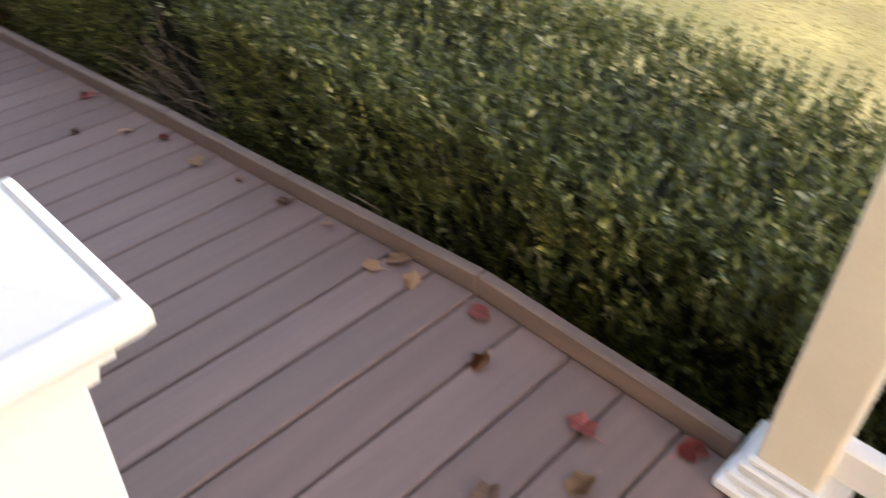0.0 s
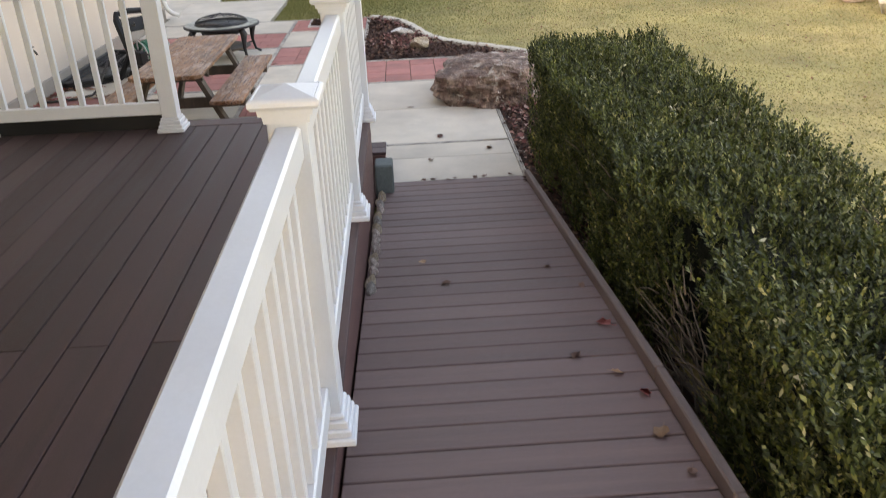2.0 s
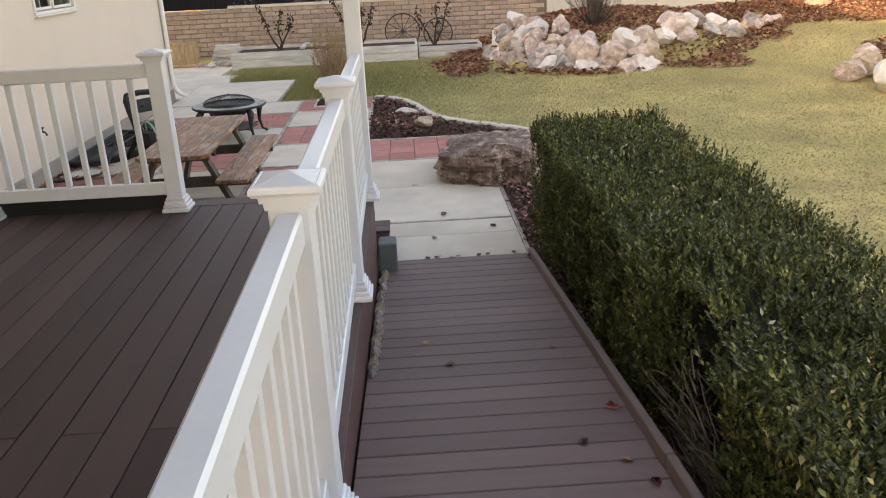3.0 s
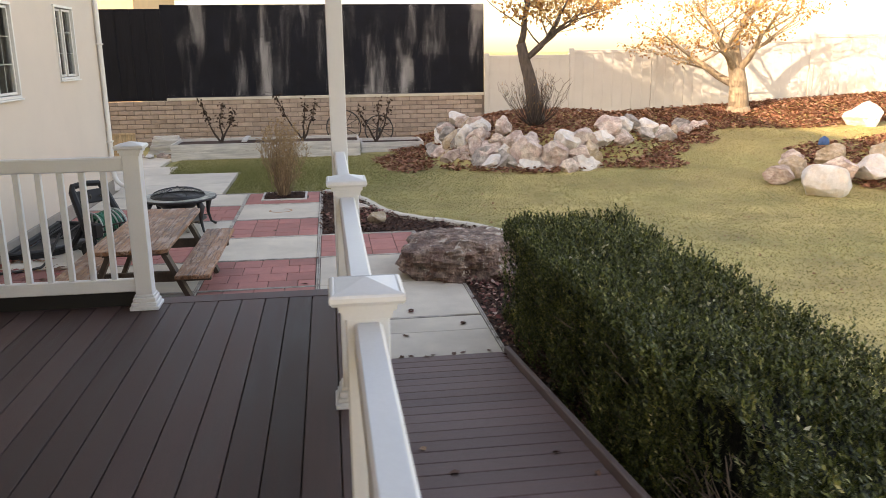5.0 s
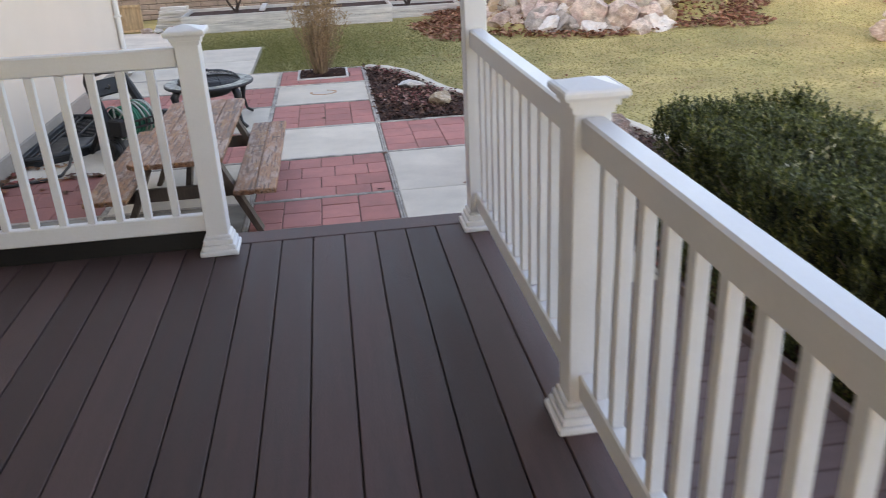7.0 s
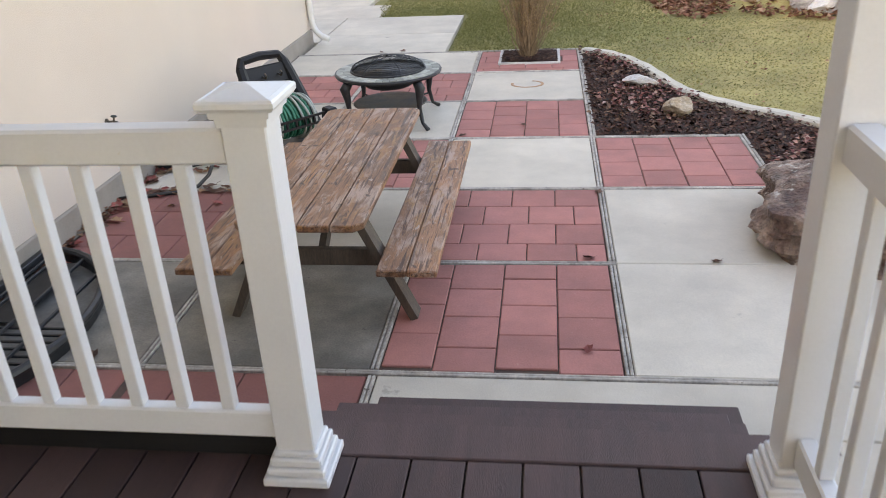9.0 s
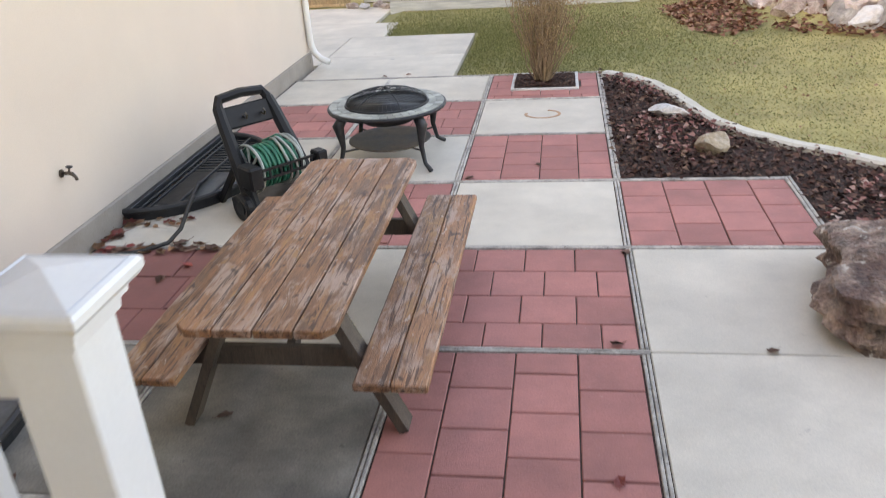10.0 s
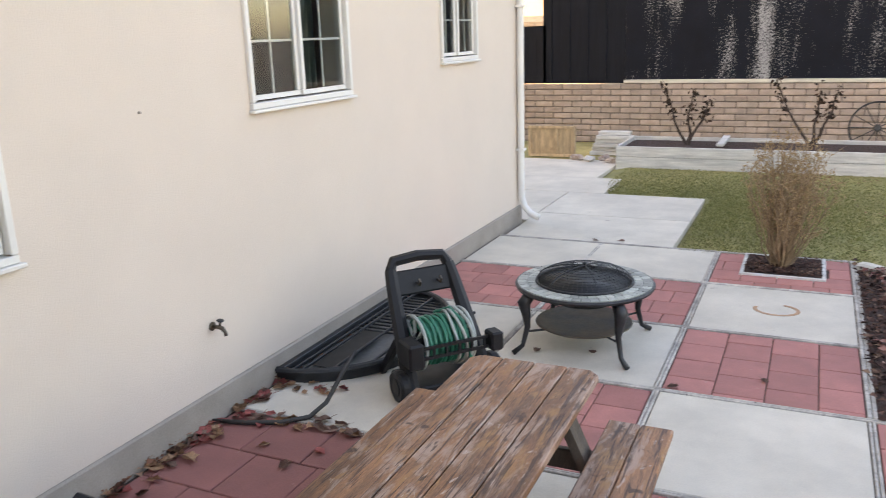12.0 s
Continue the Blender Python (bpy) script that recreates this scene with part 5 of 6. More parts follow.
    gh_ob = part("loose_hose", gh, M_HOSEG, th, "pale grey loose hose loops", smooth=True)
    gh_ob.location.y = -0.10
    part("wound_hose", hs, M_HOSE, th, "coiled green garden hose", smooth=True)
    gd = bmesh.new()
    for z in (0.36, 0.44):
        beam(gd, (-0.26, -0.235, z), (0.30, -0.235, z), 0.018, 0.022)
    for k in range(6):
        box(gd, -0.25 + k * 0.1 - 0.008, -0.246, 0.36, -0.25 + k * 0.1 + 0.008, -0.226, 0.44)
    box(gd, 0.28, -0.30, 0.33, 0.38, -0.17, 0.48, 0.014)
    box(gd, -0.36, -0.29, 0.30, -0.24, -0.08, 0.50, 0.016)
    part("hose_guide", gd, M_BLKPL, th)
    for o in list(th.children):
        if o.name.split(".")[0] in ("reel_flange", "drum", "wound_hose", "hose_guide"):
            o.location.y = -0.10
    part("crank_handle", tube(bmesh.new(), [(0.25, 0, cz), (0.31, 0, cz), (0.32, 0.09, cz + 0.07), (0.40, 0.09, cz + 0.07)], 0.012, 6), M_BLKPL, th)


make_reel()
hose = part("leader_hose", tube(bmesh.new(), [(-3.36, 10.72, 0.34), (-3.41, 10.60, 0.20), (-3.44, 10.46, 0.07), (-3.49, 10.33, 0.020), (-3.62, 10.21, 0.016), (-3.82, 10.13, 0.016), (-4.04, 10.07, 0.018)], 0.0155, 8), M_HOSEB, smooth=True)
tagged(hose, "black leader hose running from the reel to the wall", "hose")


# ---- window well grate ----
def make_grate(yc, flip):
    th = thing("window_well_grate", "half-round black steel window well cover on a dark shaft", "well cover", (HX + 0.02, yc, 0), group="window well covers")
    a, b = 0.98, 0.78
    arc = [(b * math.sin(math.pi * k / 24), -a * math.cos(math.pi * k / 24)) for k in range(25)]
    # the shaft's steel lining and bottom
    part("well_lining", outline(bmesh.new(), arc, 0.004, 0.012), M_WELL, th)
    part("rim", tube(bmesh.new(), [(x, y, 0.082) for x, y in arc], 0.026, 8), M_GRATE, th)
    lip = bmesh.new()
    rows = [[lip.verts.new((x * f, y * f, z)) for x, y in arc] for f, z in ((1.0, 0.0), (1.012, 0.082), (0.985, 0.082), (0.975, 0.0))]
    for ra, rb in zip(rows, rows[1:] + rows[:1]):
        for k in range(24):
            lip.faces.new((ra[k], ra[k + 1], rb[k + 1], rb[k]))
    bmesh.ops.recalc_face_normals(lip, faces=lip.faces[:])
    part("collar", lip, M_GRATE, th)
    part("wall_angle", boxm(0.002, -a, 0.03, 0.05, a, 0.10, bevel=0.004), M_GRATE, th)
    for x in (0.10, 0.16, 0.36, 0.56):
        h = a * math.sqrt(1 - (x / b) ** 2) - 0.01
        part("bar", boxm(x - 0.008, -h, 0.066, x + 0.008, h, 0.086, bevel=0.002), M_GRATE, th)
    for k in range(13):
        y = (-0.02 + k * 0.07) * flip
        w = b * math.sqrt(max(0.0, 1 - (y / a) ** 2)) - 0.01
        if w > 0.1:
            part("cross_bar", boxm(0.05, y - 0.007, 0.052, w, y + 0.007, 0.067, bevel=0.002), M_GRATE, th)
    part("clear_panel", boxm(0.175, min(-0.80 * flip, -0.06 * flip), 0.066, 0.345, max(-0.80 * flip, -0.06 * flip), 0.072, bevel=0.002), M_BLKPL, th, "dark smooth cover panel")


make_grate(11.74, 1)
make_grate(8.05, -1)


# ---- planter square with shrub ----
def make_planter():
    th = thing("planter_frame", "grey timber frame of a square patio planting hole", "planter", (-0.90, 14.775, 0))
    for a in ((-0.38, -0.38, 0.38, -0.345), (-0.38, 0.345, 0.38, 0.38), (-0.38, -0.344, -0.345, 0.344), (0.345, -0.344, 0.38, 0.344)):
        part("frame_board", boxm(a[0], a[1], -0.03, a[2], a[3], 0.02, bevel=0.004), M_GRAYWOOD, th)
    part("mulch_fill", boxm(-0.343, -0.343, -0.05, 0.343, 0.343, 0.012), M_MULCH, th)
    r = np.random.default_rng(5)
    n = 900
    a = r.uniform(0, 6.28, n)
    v, t = leaves_mesh(np.stack([r.uniform(-0.33, 0.33, n), r.uniform(-0.33, 0.33, n), r.uniform(0.01, 0.03, n)], 1), np.stack([np.cos(a), np.sin(a), r.uniform(-0.1, 0.4, n)], 1), np.tile([0.05, 0.03, 1.0], (n, 1)), r.uniform(0.03, 0.06, n), r.uniform(0.012, 0.03, n))
    tagged(mesh_np("bark_chips", v, t, M_BARKCHIP, th), kind="stuff")


make_planter()


def make_shrub(name, x, y, z, h, spread, stems, leafn, seed, twig, leafm, label, upright=1.0):
    """A bare many-stemmed shrub: thin stems that fork, with a few dry leaves."""
    th = thing(name, label, "shrub", (x, y, z))
    rr = random.Random(seed)
    r = np.random.default_rng(seed)
    bm = bmesh.new()
    tips = []
    for i in range(stems):
        a, lean = rr.uniform(0, 6.28), rr.uniform(0.05, 1.0) ** 0.7 * spread
        hh = h * rr.uniform(0.65, 1.0) * (1 - 0.22 * (lean / spread) ** 2)
        b = Vector((0.09 * math.cos(a) * rr.random(), 0.09 * math.sin(a) * rr.random(), 0))
        pts = [b]
        for k in range(1, 6):
            f = k / 5
            pts.append(b + Vector((math.cos(a) * lean * f ** (0.9 * upright) + rr.gauss(0, 0.018), math.sin(a) * lean * f ** (0.9 * upright) + rr.gauss(0, 0.018), hh * f)))
        tube(bm, pts, [0.010, 0.008, 0.0065, 0.005, 0.004, 0.0025], 4)
        for k in range(2, 6):
            for q in range(2):
                p = pts[k]
                e = p + Vector((rr.gauss(0, 0.07), rr.gauss(0, 0.07), rr.uniform(0.05, 0.17)))
                tube(bm, [p, (p + e) / 2 + Vector((rr.gauss(0, 0.01), rr.gauss(0, 0.01), 0)), e], [0.0035, 0.0028, 0.002], 3)
                tips += [tuple(p.lerp(e, f)) for f in (0.3, 0.6, 0.9, 1.0)]
    tagged(part("stem", bm, twig, th), kind="stuff")
    c = np.array(tips)[r.integers(0, len(tips), leafn)] + r.normal(0, 0.012, (leafn, 3))
    v, t = leaves_mesh(c, r.normal(0, 1, (leafn, 3)), r.normal(0, 1, (leafn, 3)), r.uniform(0.02, 0.045, leafn), r.uniform(0.008, 0.018, leafn))
    tagged(mesh_np("leaves", v, t, leafm, th), kind="stuff")


make_shrub("dry_shrub", -0.92, 14.775, 0.01, 1.28, 0.42, 78, 4200, 3, M_TWIG, M_DRYLEAF, "leafless tan shrub in the square planter")
make_shrub("bare_shrub", 4.35, 17.95, float(hill(4.35, 17.95)), 1.15, 0.75, 60, 250, 8, M_DEADV, M_ORANGE, "dark reddish leafless shrub below a tree", 0.8)
make_shrub("autumn_bush", 14.2, 17.6, float(hill(14.2, 17.6)), 1.6, 1.2, 70, 5000, 9, M_TWIG, M_ORANGE, "orange-leaved bush on the bank", 0.8)
make_shrub("autumn_bush", 15.6, 16.2, float(hill(15.6, 16.2)), 1.5, 1.2, 70, 5000, 10, M_TWIG, M_ORANGE, "orange-leaved bush on the bank", 0.8)


# ---- back boundary ----
YB = 23.4
bw = thing("wall_back", "tan slump block garden wall", "wall", kind="structure")
part("mortar_bed", boxm(-9.0, YB + 0.028, -0.1, 4.284, YB + 0.17, 1.21), M_MORTAR, bw)
part("wall_cap", boxm(-4.37, YB - 0.02, 1.222, 4.284, YB + 0.19, 1.29, bevel=0.008), M_KERB, bw, "pale concrete coping")


def block_mesh(l):
    bm = boxm(-l / 2, 0, -0.053, l / 2, 0.1, 0.053, bevel=0.012)
    me = bpy.data.meshes.new("block")
    bm.to_mesh(me)
    bm.free()
    me.materials.append(M_BLOCK)
    return me


BL = block_mesh(0.396)
for row in range(10):
    z = 0.062 + row * 0.122
    x = -6.9 + (0.205 if row % 2 else 0)
    while x < 4.1:
        piece("block", BL, pose(x, YB + rnd.uniform(-0.004, 0.004), z, 0, 0, rnd.uniform(-0.5, 0.5)), bw)
        x += 0.412

dark = thing("dark_fence", "tall black-painted sheet fence with peeling white flakes", "fence", (0, YB + 0.10, 0))
for k in range(4):
    x0 = -4.37 + k * 2.163
    part("sheet_panel", boxm(x0, -0.02 - 0.004 * (k % 2), 1.294, x0 + 2.165, 0.03, 3.7, bevel=0.003), M_BLACK, dark)
for k in range(9):
    x0 = -6.13 + k * 0.195
    part("board", boxm(x0, 0.0 + 0.012 * (k % 2), 1.222, x0 + 0.194, 0.03 + 0.012 * (k % 2), 3.6, bevel=0.003), M_BLACKB, dark)
for k in range(14):
    x0 = -9.0 + k * 0.21
    part("board", boxm(x0, 0.0, 1.222, x0 + 0.209, 0.03, 2.42, bevel=0.003), M_BLACKB, dark)

wf = thing("vinyl_fence", "tall cream vinyl privacy fence climbing the bank", "fence", (0, YB, 0))
fx = 4.29
for k in range(8):
    zb = float(hill(fx + 1.2, YB)) - 0.1
    zt = 2.30 + 0.05 * (fx - 4.29)
    part("fence_post", boxm(fx, -0.065, zb - 0.3, fx + 0.13, 0.065, zt + 0.06, bevel=0.008), M_FENCE, wf)
    for q in range(8):
        a = fx + 0.132 + q * 0.289
        part("fence_board", boxm(a, -0.02, zb, a + 0.287, 0.02, zt - 0.1, bevel=0.004), M_FENCE, wf)
    part("fence_rail", boxm(fx + 0.131, -0.035, zt - 0.1, fx + 2.44, 0.035, zt, bevel=0.006), M_FENCE, wf)
    fx += 2.445


def make_bed(x0, x1, y0, y1, h, label):
    th = thing("raised_bed", label, "raised bed")
    for a in ((x0, y0, x1, y0 + 0.045), (x0, y1 - 0.045, x1, y1), (x0, y0 + 0.047, x0 + 0.045, y1 - 0.047), (x1 - 0.045, y0 + 0.047, x1, y1 - 0.047)):
        for k in range(2):
            part("side_board", boxm(a[0], a[1], h * k / 2 + 0.003 - (0.1 if k == 0 else 0), a[2], a[3], h * (k + 1) / 2 - 0.003, bevel=0.005), M_GRAYWOOD, th)
    part("soil", boxm(x0 + 0.047, y0 + 0.047, 0, x1 - 0.047, y1 - 0.047, h - 0.07), M_MULCH, th)


make_bed(-3.82, 0.64, 20.35, 21.8, 0.36, "long weathered grey timber raised bed")
make_bed(0.68, 2.25, 20.9, 22.0, 0.24, "low weathered timber raised bed")
part_cross = part("bed_plank", boxm(-2.2, 20.6, 0.36, -2.08, 21.78, 0.40, bevel=0.004), M_GRAYWOOD)
tagged(part_cross, "loose grey plank lying across the raised bed", "plank")


def make_crate():
    th = thing("wooden_crate", "pale plywood crate panel leaning on its side", "crate", (-5.24, 21.2, 0))
    part("panel", boxm(-0.46, 0.05, 0.004, 0.46, 0.065, 0.58, bevel=0.003), M_PLY, th)
    for a in ((-0.46, 0.0, -0.41, 0.58), (0.41, 0.0, 0.46, 0.58), (0.08, 0.05, 0.12, 0.53)):
        part("frame_batten", boxm(a[0], 0.0, a[1] + 0.002, a[2], 0.049, a[3], bevel=0.003), M_PLY, th)
    for z in (0.0, 0.53):
        part("frame_rail", boxm(-0.409, 0.002, z + 0.003, 0.409, 0.047, z + 0.05, bevel=0.003), M_PLY, th)


make_crate()
for k in range(6):
    tagged(part("scrap_plank", boxm(-4.6 + 0.03 * k, 21.6 + 0.05 * (k % 2), 0.075 * k, -3.75 - 0.05 * (k % 3), 21.8 + 0.05 * (k % 2), 0.07 + 0.075 * k, bevel=0.006), M_GRAYWOOD), "weathered grey plank in a low stack", "plank", group="stacked planks")
for k, (x, y) in enumerate(((-4.65, 20.95), (-4.4, 20.8), (-4.18, 21.0), (-4.0, 20.75))):
    rock(ROCKS[(k * 5 + 1) % 12], x, y, 0.05, 0.16, 0.12, 0.07, k * 50, "stone", "flat grey stone beside the raised bed")


def make_stalk(x, y, z, h, seed):
    th = thing("withered_vine", "withered dark climbing plant in the raised bed", "plant", (x, y, z))
    rr = random.Random(seed)
    r = np.random.default_rng(seed)
    bm = bmesh.new()
    tips = []
    for i in range(3):
        dx = (-0.5, 0.06, 0.42)[i] * rr.uniform(0.8, 1.2)
        hh = h * rr.uniform(0.75, 1.0)
        pts = [Vector((dx * (f ** 0.8) + rr.gauss(0, 0.02), rr.gauss(0, 0.03), hh * f)) for f in (0, 0.2, 0.4, 0.6, 0.8, 1.0)]
        tube(bm, pts, [0.03, 0.026, 0.02, 0.016, 0.012, 0.007], 6)
        for k in range(3, 6):
            tips += [tuple(pts[k] + Vector((rr.gauss(0, 0.04), rr.gauss(0, 0.04), rr.gauss(-0.03, 0.07)))) for _ in range(14)]
    part("stem", bm, M_DEADV, th)
    c = np.array(tips)
    n = len(c)
    v, t = leaves_mesh(c, r.normal(0, 1, (n, 3)) + [0, 0, -0.8], r.normal(0, 1, (n, 3)), r.uniform(0.06, 0.13, n), r.uniform(0.03, 0.06, n))
    tagged(mesh_np("dead_leaves", v, t, M_DARKLEAF, th), kind="stuff")


M_DARKLEAF = leaf_material("withered_leaf", [(0.0, (0.025, 0.016, 0.012)), (0.6, (0.05, 0.032, 0.022)), (1.0, (0.10, 0.055, 0.035))], 0.9, 0.1)
make_stalk(-2.75, 21.2, 0.3, 1.05, 1)
make_stalk(-0.75, 21.2, 0.3, 1.1, 2)
make_stalk(1.1, 21.5, 0.18, 1.15, 4)


def make_wheel(x, y, z, rad):
    th = thing("wagon_wheel", "rusty iron wagon wheel leaning on the block wall", "wheel", (x, y, z))
    th.matrix_basis = pose(x, y, z, -7, 0, 0)
    part("tyre", tube(bmesh.new(), [(rad * math.cos(a), 0, rad + rad * math.sin(a)) for a in [2 * math.pi * k / 32 for k in range(32)]], 0.016, 6, closed=True), M_IRON, th)
    part("hub", lathe(bmesh.new(), [(0.001, -0.06), (0.05, -0.06), (0.065, 0), (0.05, 0.06), (0.001, 0.06)], 14, pose(0, 0, rad, 90, 0, 0)), M_IRON, th)
    for k in range(12):
        a = 2 * math.pi * k / 12
        part("spoke", tube(bmesh.new(), [(0.05 * math.cos(a), 0, rad + 0.05 * math.sin(a)), (rad * math.cos(a), 0, rad + rad * math.sin(a))], 0.009, 5), M_IRON, th)


make_wheel(0.30, 22.75, 0.0, 0.46)
make_wheel(1.25, 22.75, 0.0, 0.38)


# ---- trees ----
def make_tree(name, x, y, h, rad, seed, bark, label, forks, leafn, leafm, spread=1.0, lean=(0, 0)):
    z = float(hill(x, y)) - 0.05
    th = thing(name, label, "tree", (x, y, z))
    rr = random.Random(seed)
    r = np.random.default_rng(seed)
    tr, tw = bmesh.new(), bmesh.new()
    tips = []

    def grow(p, d, L, rd, depth):
        pts, rads = [p], [rd]
        q, dd = p.copy(), d.copy()
        steps = 5
        for k in range(steps):
            dd = (dd + Vector((rr.gauss(0, 0.09), rr.gauss(0, 0.09), rr.gauss(0.02, 0.05)))).normalized()
            q = q + dd * L / steps
            pts.append(q.copy())
            rads.append(rd * (1 - 0.42 * (k + 1) / steps))
        tube(tr if depth < 2 else tw, pts, rads, 10 if depth == 0 else (7 if depth < 2 else 4))
        if depth >= 4:
            tips.extend([tuple(pts[k]) for k in range(1, 6)])
            return
        n = forks[min(depth, len(forks) - 1)]
        for i in range(n):
            k = steps if i == 0 else rr.randint(2, steps)
            a = rr.uniform(0, 6.28)
            side = Vector((math.cos(a), math.sin(a), rr.uniform(-0.15, 0.35)))
            nd = (dd * (0.9 if i == 0 else 0.55) + side * (0.35 if i == 0 else 0.8) * spread).normalized()
            grow(pts[k].copy(), nd, L * rr.uniform(0.58, 0.82), rads[k] * (0.74 if i == 0 else 0.5), depth + 1)
    grow(Vector((0, 0, 0)), Vector((lean[0], lean[1], 1)).normalized(), h * 0.34, rad, 0)
    # flare at the foot
    lathe(tr, [(rad * 1.5, -0.1), (rad * 1.25, 0.06), (rad * 1.0, 0.22)], 10)
    part("trunk", tr, bark, th, smooth=True)
    tagged(part("branch", tw, bark, th), kind="stuff")
    if leafn:
        c = np.array(tips)[r.integers(0, len(tips), leafn)] + r.normal(0, 0.08, (leafn, 3))
        v, t = leaves_mesh(c, r.normal(0, 1, (leafn, 3)) + [0, 0, -0.6], r.normal(0, 1, (leafn, 3)), r.uniform(0.06, 0.11, leafn), r.uniform(0.04, 0.07, leafn))
        tagged(mesh_np("crown", v, t, leafm, th), kind="stuff")


make_tree("tree", 4.55, 18.6, 5.4, 0.19, 12, M_BARK_D, "dark-barked tree with a few remaining orange leaves", (4, 5, 5, 4), 4600, M_ORANGE, 1.0, (0.04, 0))
make_tree("tree", 10.84, 21.3, 5.6, 0.28, 27, M_BARK_L, "pale-barked bare tree with spreading limbs", (5, 5, 5, 4), 3200, M_ORANGE, 1.2)


# ---- neighbour's house, over the fence ----
nh = thing("neighbour_house", "neighbour's tan house with a brown roof behind the fence", "house", (-11.5, 34.0, 0))
part("wall", boxm(-7, 0, -0.2, 4.2, 9, 5.2), M_NEIGH, nh)
rb = bmesh.new()
beam(rb, (-1.4, -0.6, 2.55), (-1.4, 0.0, 2.75), 12.2, 0.14)
part("porch_roof", rb, M_ROOF, nh)
rb = bmesh.new()
beam(rb, (-1.4, -0.6, 5.1), (-1.4, 4.5, 7.2), 12.4, 0.14)
beam(rb, (-1.4, 9.6, 5.1), (-1.4, 4.5, 7.2), 12.4, 0.14)
part("roof", rb, M_ROOF, nh)


# ---- fallen leaves that lie singly ----
def leaf_mesh(name, seed, mat):
    rr = random.Random(seed)
    bm = bmesh.new()
    n = 11
    rim = []
    for k in range(n):
        a = 2 * math.pi * k / n
        q = (1.0 if k % 2 == 0 else 0.80) * rr.uniform(0.85, 1.1)
        rim.append(bm.verts.new((0.5 * q * math.cos(a), 0.42 * q * math.sin(a), 0.16 * q * q * abs(math.sin(a + rr.uniform(-0.5, 0.5))) + 0.05 * rr.random())))
    c = bm.verts.new((0, 0, 0.03))
    for k in range(n):
        bm.faces.new((c, rim[k], rim[(k + 1) % n]))
    bmesh.ops.solidify(bm, geom=bm.faces[:], thickness=0.012)
    beam(bm, (0.45, 0, 0.06), (0.8, 0.04, 0.10), 0.02, 0.02)
    me = bpy.data.meshes.new(name)
    bm.to_mesh(me)
    bm.free()
    me.materials.append(mat)
    return me


LV = {"r": leaf_mesh("fallen_leaf", 1, M_LEAF_R), "t": leaf_mesh("fallen_leaf", 2, M_LEAF_T), "b": leaf_mesh("fallen_leaf", 3, M_LEAF_B)}
LVN = {"r": "crinkled red fallen leaf", "t": "curled tan fallen leaf", "b": "shrivelled dark brown fallen leaf"}


def leaf(c, x, y, z, s, where):
    ob = new("fallen_leaf", LV[c])
    ob.matrix_basis = pose(x, y, z, rnd.uniform(-12, 12), rnd.uniform(-12, 12), rnd.uniform(0, 360)) @ Matrix.Diagonal((s, s, s, 1))
    tagged(ob, LVN[c] + " " + where, "leaf", "fallen leaves")


for c, x, y, s in (("t", 1.19, 1.705, 0.085), ("t", 1.12, 1.74, 0.06), ("t", 1.145, 1.60, 0.07), ("r", 1.17, 1.37, 0.075), ("t", 1.04, 1.25, 0.065), ("r", 1.06, 0.95, 0.085), ("t", 0.93, 0.86, 0.075),
                   ("b", 0.76, 0.98, 0.09), ("r", 1.18, 0.74, 0.08), ("b", 0.985, 3.386, 0.06), ("r", 1.185, 3.70, 0.08), ("t", 1.155, 2.74, 0.08), ("r", 1.18, 3.03, 0.06), ("t", 1.12, 3.21, 0.055),
                   ("b", 1.18, 2.5, 0.05), ("b", 1.18, 2.25, 0.06), ("t", 0.36, 4.72, 0.06), ("b", 0.48, 4.35, 0.06), ("b", 1.06, 4.52, 0.05), ("b", 1.185, 4.2, 0.05), ("b", 1.185, 2.02, 0.04)):
    leaf(c, x, y, ramp_z(y) + 0.006, s, "on the ramp")
for x in (0.42, 0.62, 0.68, 0.85, 0.93, 1.15, 0.5):
    leaf("b", x, 6.79 + rnd.uniform(-0.02, 0.05), 0.008, 0.06, "against the ramp foot")
for c, x, y in (("b", 1.05, 7.55), ("b", 0.5, 7.3), ("b", 0.62, 8.0), ("r", 0.62, 7.95), ("b", -0.42, 9.1), ("r", -0.47, 8.05), ("b", 0.35, 9.06), ("b", -0.9, 11.9), ("b", -1.45, 11.6), ("b", -0.3, 10.2), ("b", -2.3, 8.4),
                ("t", -3.6, 8.5), ("t", -3.35, 8.3), ("b", -2.1, 12.0), ("b", -2.5, 11.9), ("r", -3.2, 10.0), ("t", -3.55, 9.95), ("b", -3.3, 9.8), ("r", -2.95, 9.75), ("b", -2.9, 15.25), ("b", -2.6, 15.3), ("b", -3.1, 7.9)):
    leaf(c, x, y, 0.008, rnd.uniform(0.06, 0.095), "on the patio")
for k in range(84):
    y = rnd.uniform(8.3, 10.9) if k < 62 else rnd.gauss(10.25, 0.05)
    x = HX + 0.03 + abs(rnd.gauss(0, 0.08)) if k < 62 else rnd.uniform(-3.9, -3.1)
    leaf(rnd.choice("ttbbr"), max(x, HX + 0.06), y, 0.01, rnd.uniform(0.07, 0.13), "along the house wall")
for k in range(14):
    leaf(rnd.choice("tbr"), rnd.uniform(-3.98, -3.5), rnd.uniform(10.64, 10.80), 0.01, rnd.uniform(0.05, 0.09), "beside the well cover")
bm = bmesh.new()
ring = [(0.17 * math.cos(a) , 0.14 * math.sin(a)) for a in [math.pi * (0.9 + 1.5 * k / 18) for k in range(19)]]
for (xa, ya), (xb, yb) in zip(ring, ring[1:]):
    beam(bm, (xa - 0.9, ya + 13.44, 0.001), (xb - 0.9, yb + 13.44, 0.001), 0.03, 0.004)
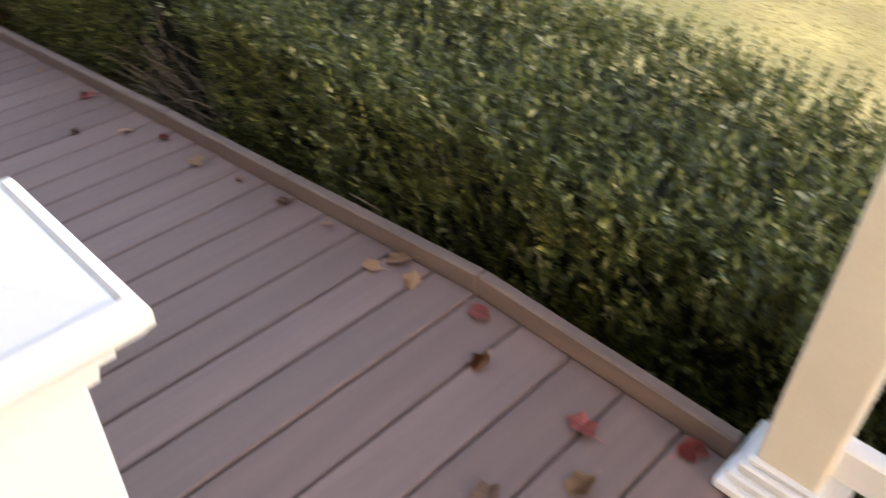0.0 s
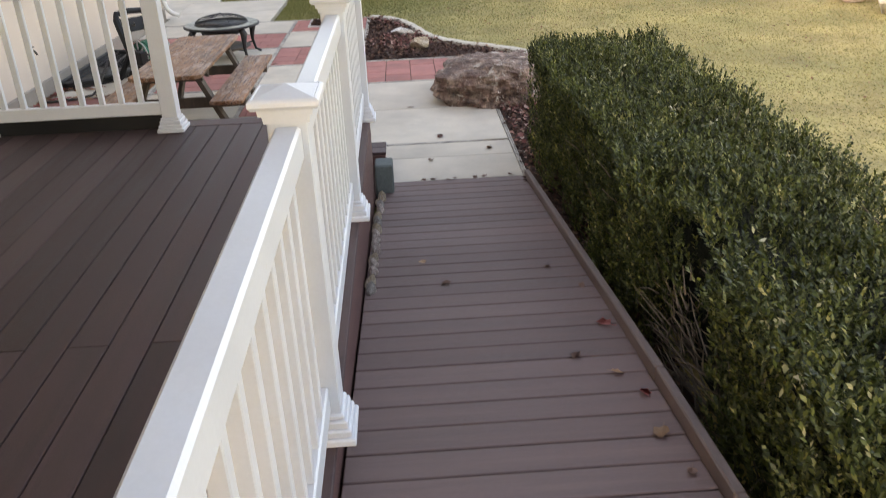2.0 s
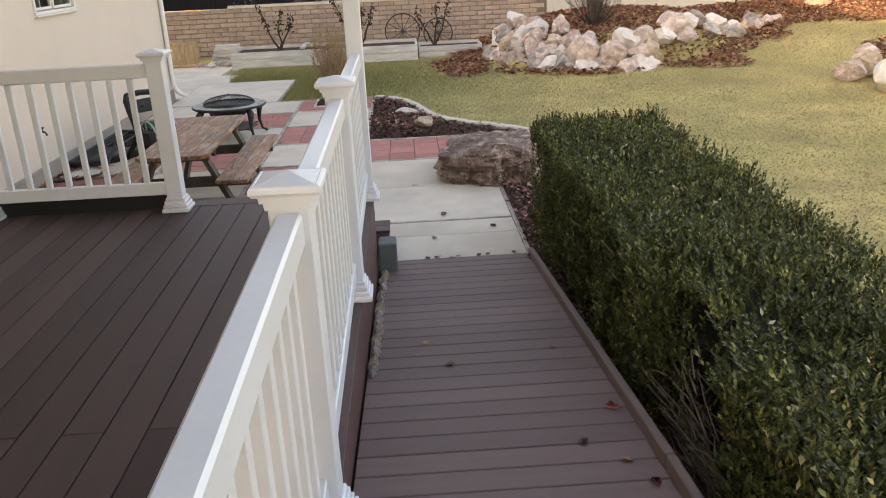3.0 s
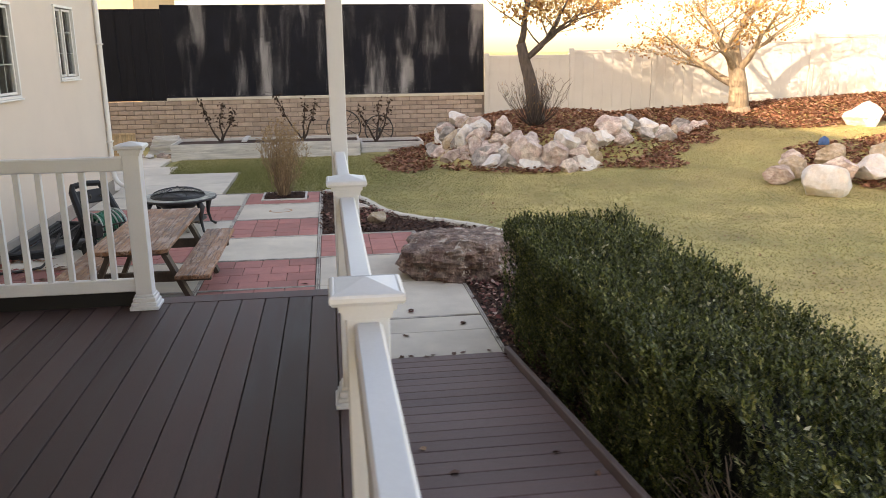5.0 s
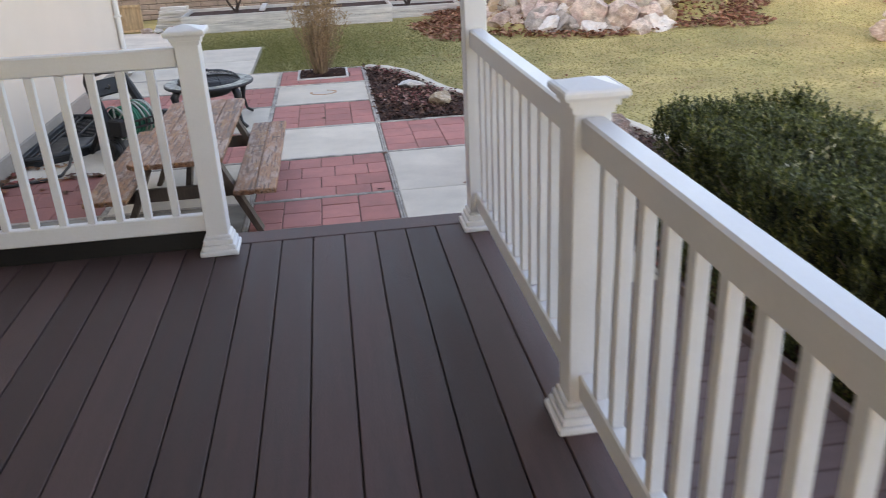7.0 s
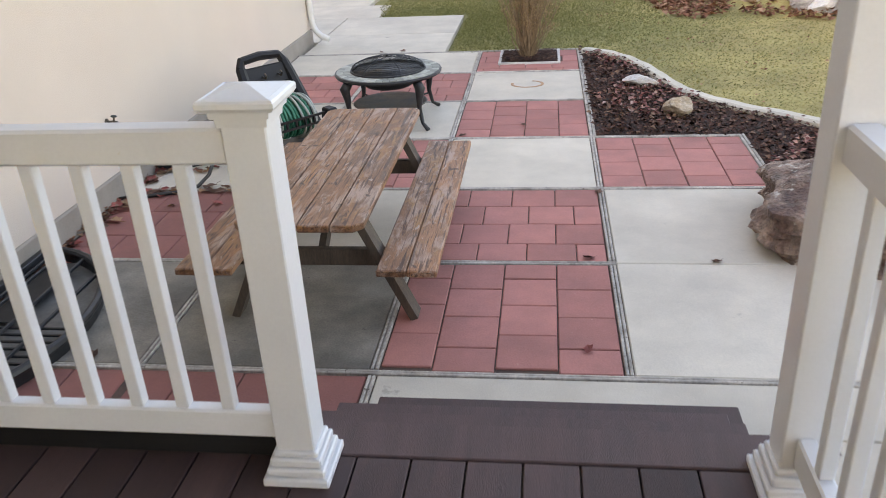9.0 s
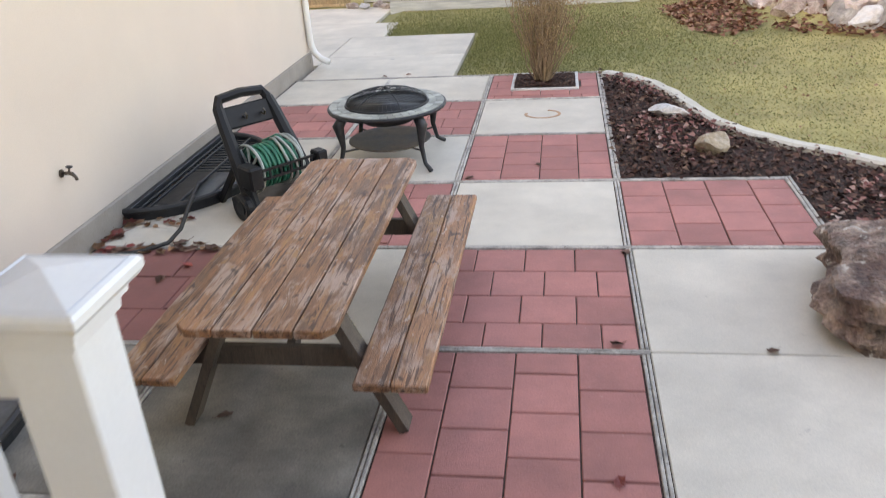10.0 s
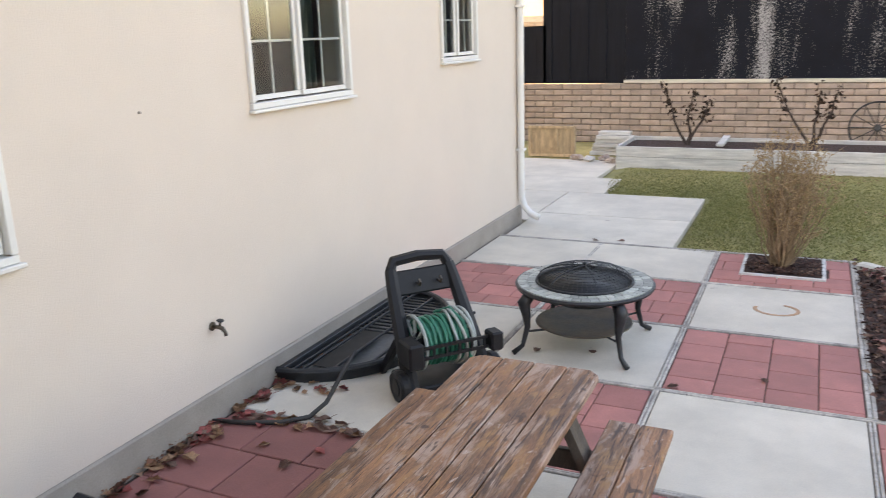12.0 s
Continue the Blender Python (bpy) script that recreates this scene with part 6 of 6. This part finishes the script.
tagged(part("rust_ring", bm, M_RUST), "rusty ring stain on a patio slab", "stain")


# ---- pavers ----
PAVER = {}


def paver(x0, y0, x1, y1, mat=M_PAVER):
    w, d = round(x1 - x0 - 0.007, 3), round(y1 - y0 - 0.007, 3)
    if w < 0.03 or d < 0.03:
        return
    if (w, d, mat) not in PAVER:
        bm = boxm(-w / 2, -d / 2, -0.05, w / 2, d / 2, 0, bevel=0.005)
        me = bpy.data.meshes.new("paver")
        bm.to_mesh(me)
        bm.free()
        me.materials.append(mat)
        PAVER[(w, d, mat)] = me
    piece("paver", PAVER[(w, d, mat)], pose((x0 + x1) / 2, (y0 + y1) / 2, -0.002 + rnd.uniform(-0.0025, 0.0025), rnd.uniform(-0.25, 0.25), rnd.uniform(-0.25, 0.25), 0), patio)


patio = thing("paver_squares", "patio squares laid with dull red concrete pavers", "pavers", kind="structure")
for c, r in RED:
    X0, X1, Y0, Y1 = COLS[c] + D2, COLS[c + 1] - D2, ROWS[r] + D2, ROWS[r + 1] - D2
    if r == 0:
        Y0 = 6.5 if c == 0 else 7.0
    T = 0.42 if (c, r) == (0, 2) else 0.318
    flip = (c, r) in ((2, 4), (3, 3))                 # the cut pavers lie on the other side here
    columns = (c, r) in ((2, 1), (3, 3), (2, 4), (1, 3))
    a_lo, a_hi, b_lo, b_hi = (X0, X1, Y0, Y1) if columns else (Y0, Y1, X0, X1)
    k, a = 0, a_hi
    while a > a_lo + 0.02:
        a2 = max(a - T, a_lo)
        off = (0.0, 0.13)[k % 2]
        b = b_hi + off
        while b > b_lo + 0.02:
            b1, b0 = min(b, b_hi), max(b - T, b_lo)
            if b1 - b0 > 0.03:
                box4 = (a2, b0, a, b1) if columns else (b0, a2, b1, a)
                if flip:
                    box4 = (X0 + X1 - box4[2], box4[1], X0 + X1 - box4[0], box4[3])
                if (c, r) != (2, 6) or not (-1.27 < (box4[0] + box4[2]) / 2 < -0.51 and 14.40 < (box4[1] + box4[3]) / 2 < 15.15):
                    paver(*box4, M_PAVERM if (c, r) in ((0, 2), (0, 0), (1, 0)) else M_PAVER)
            b -= T
        a = a2
        k += 1
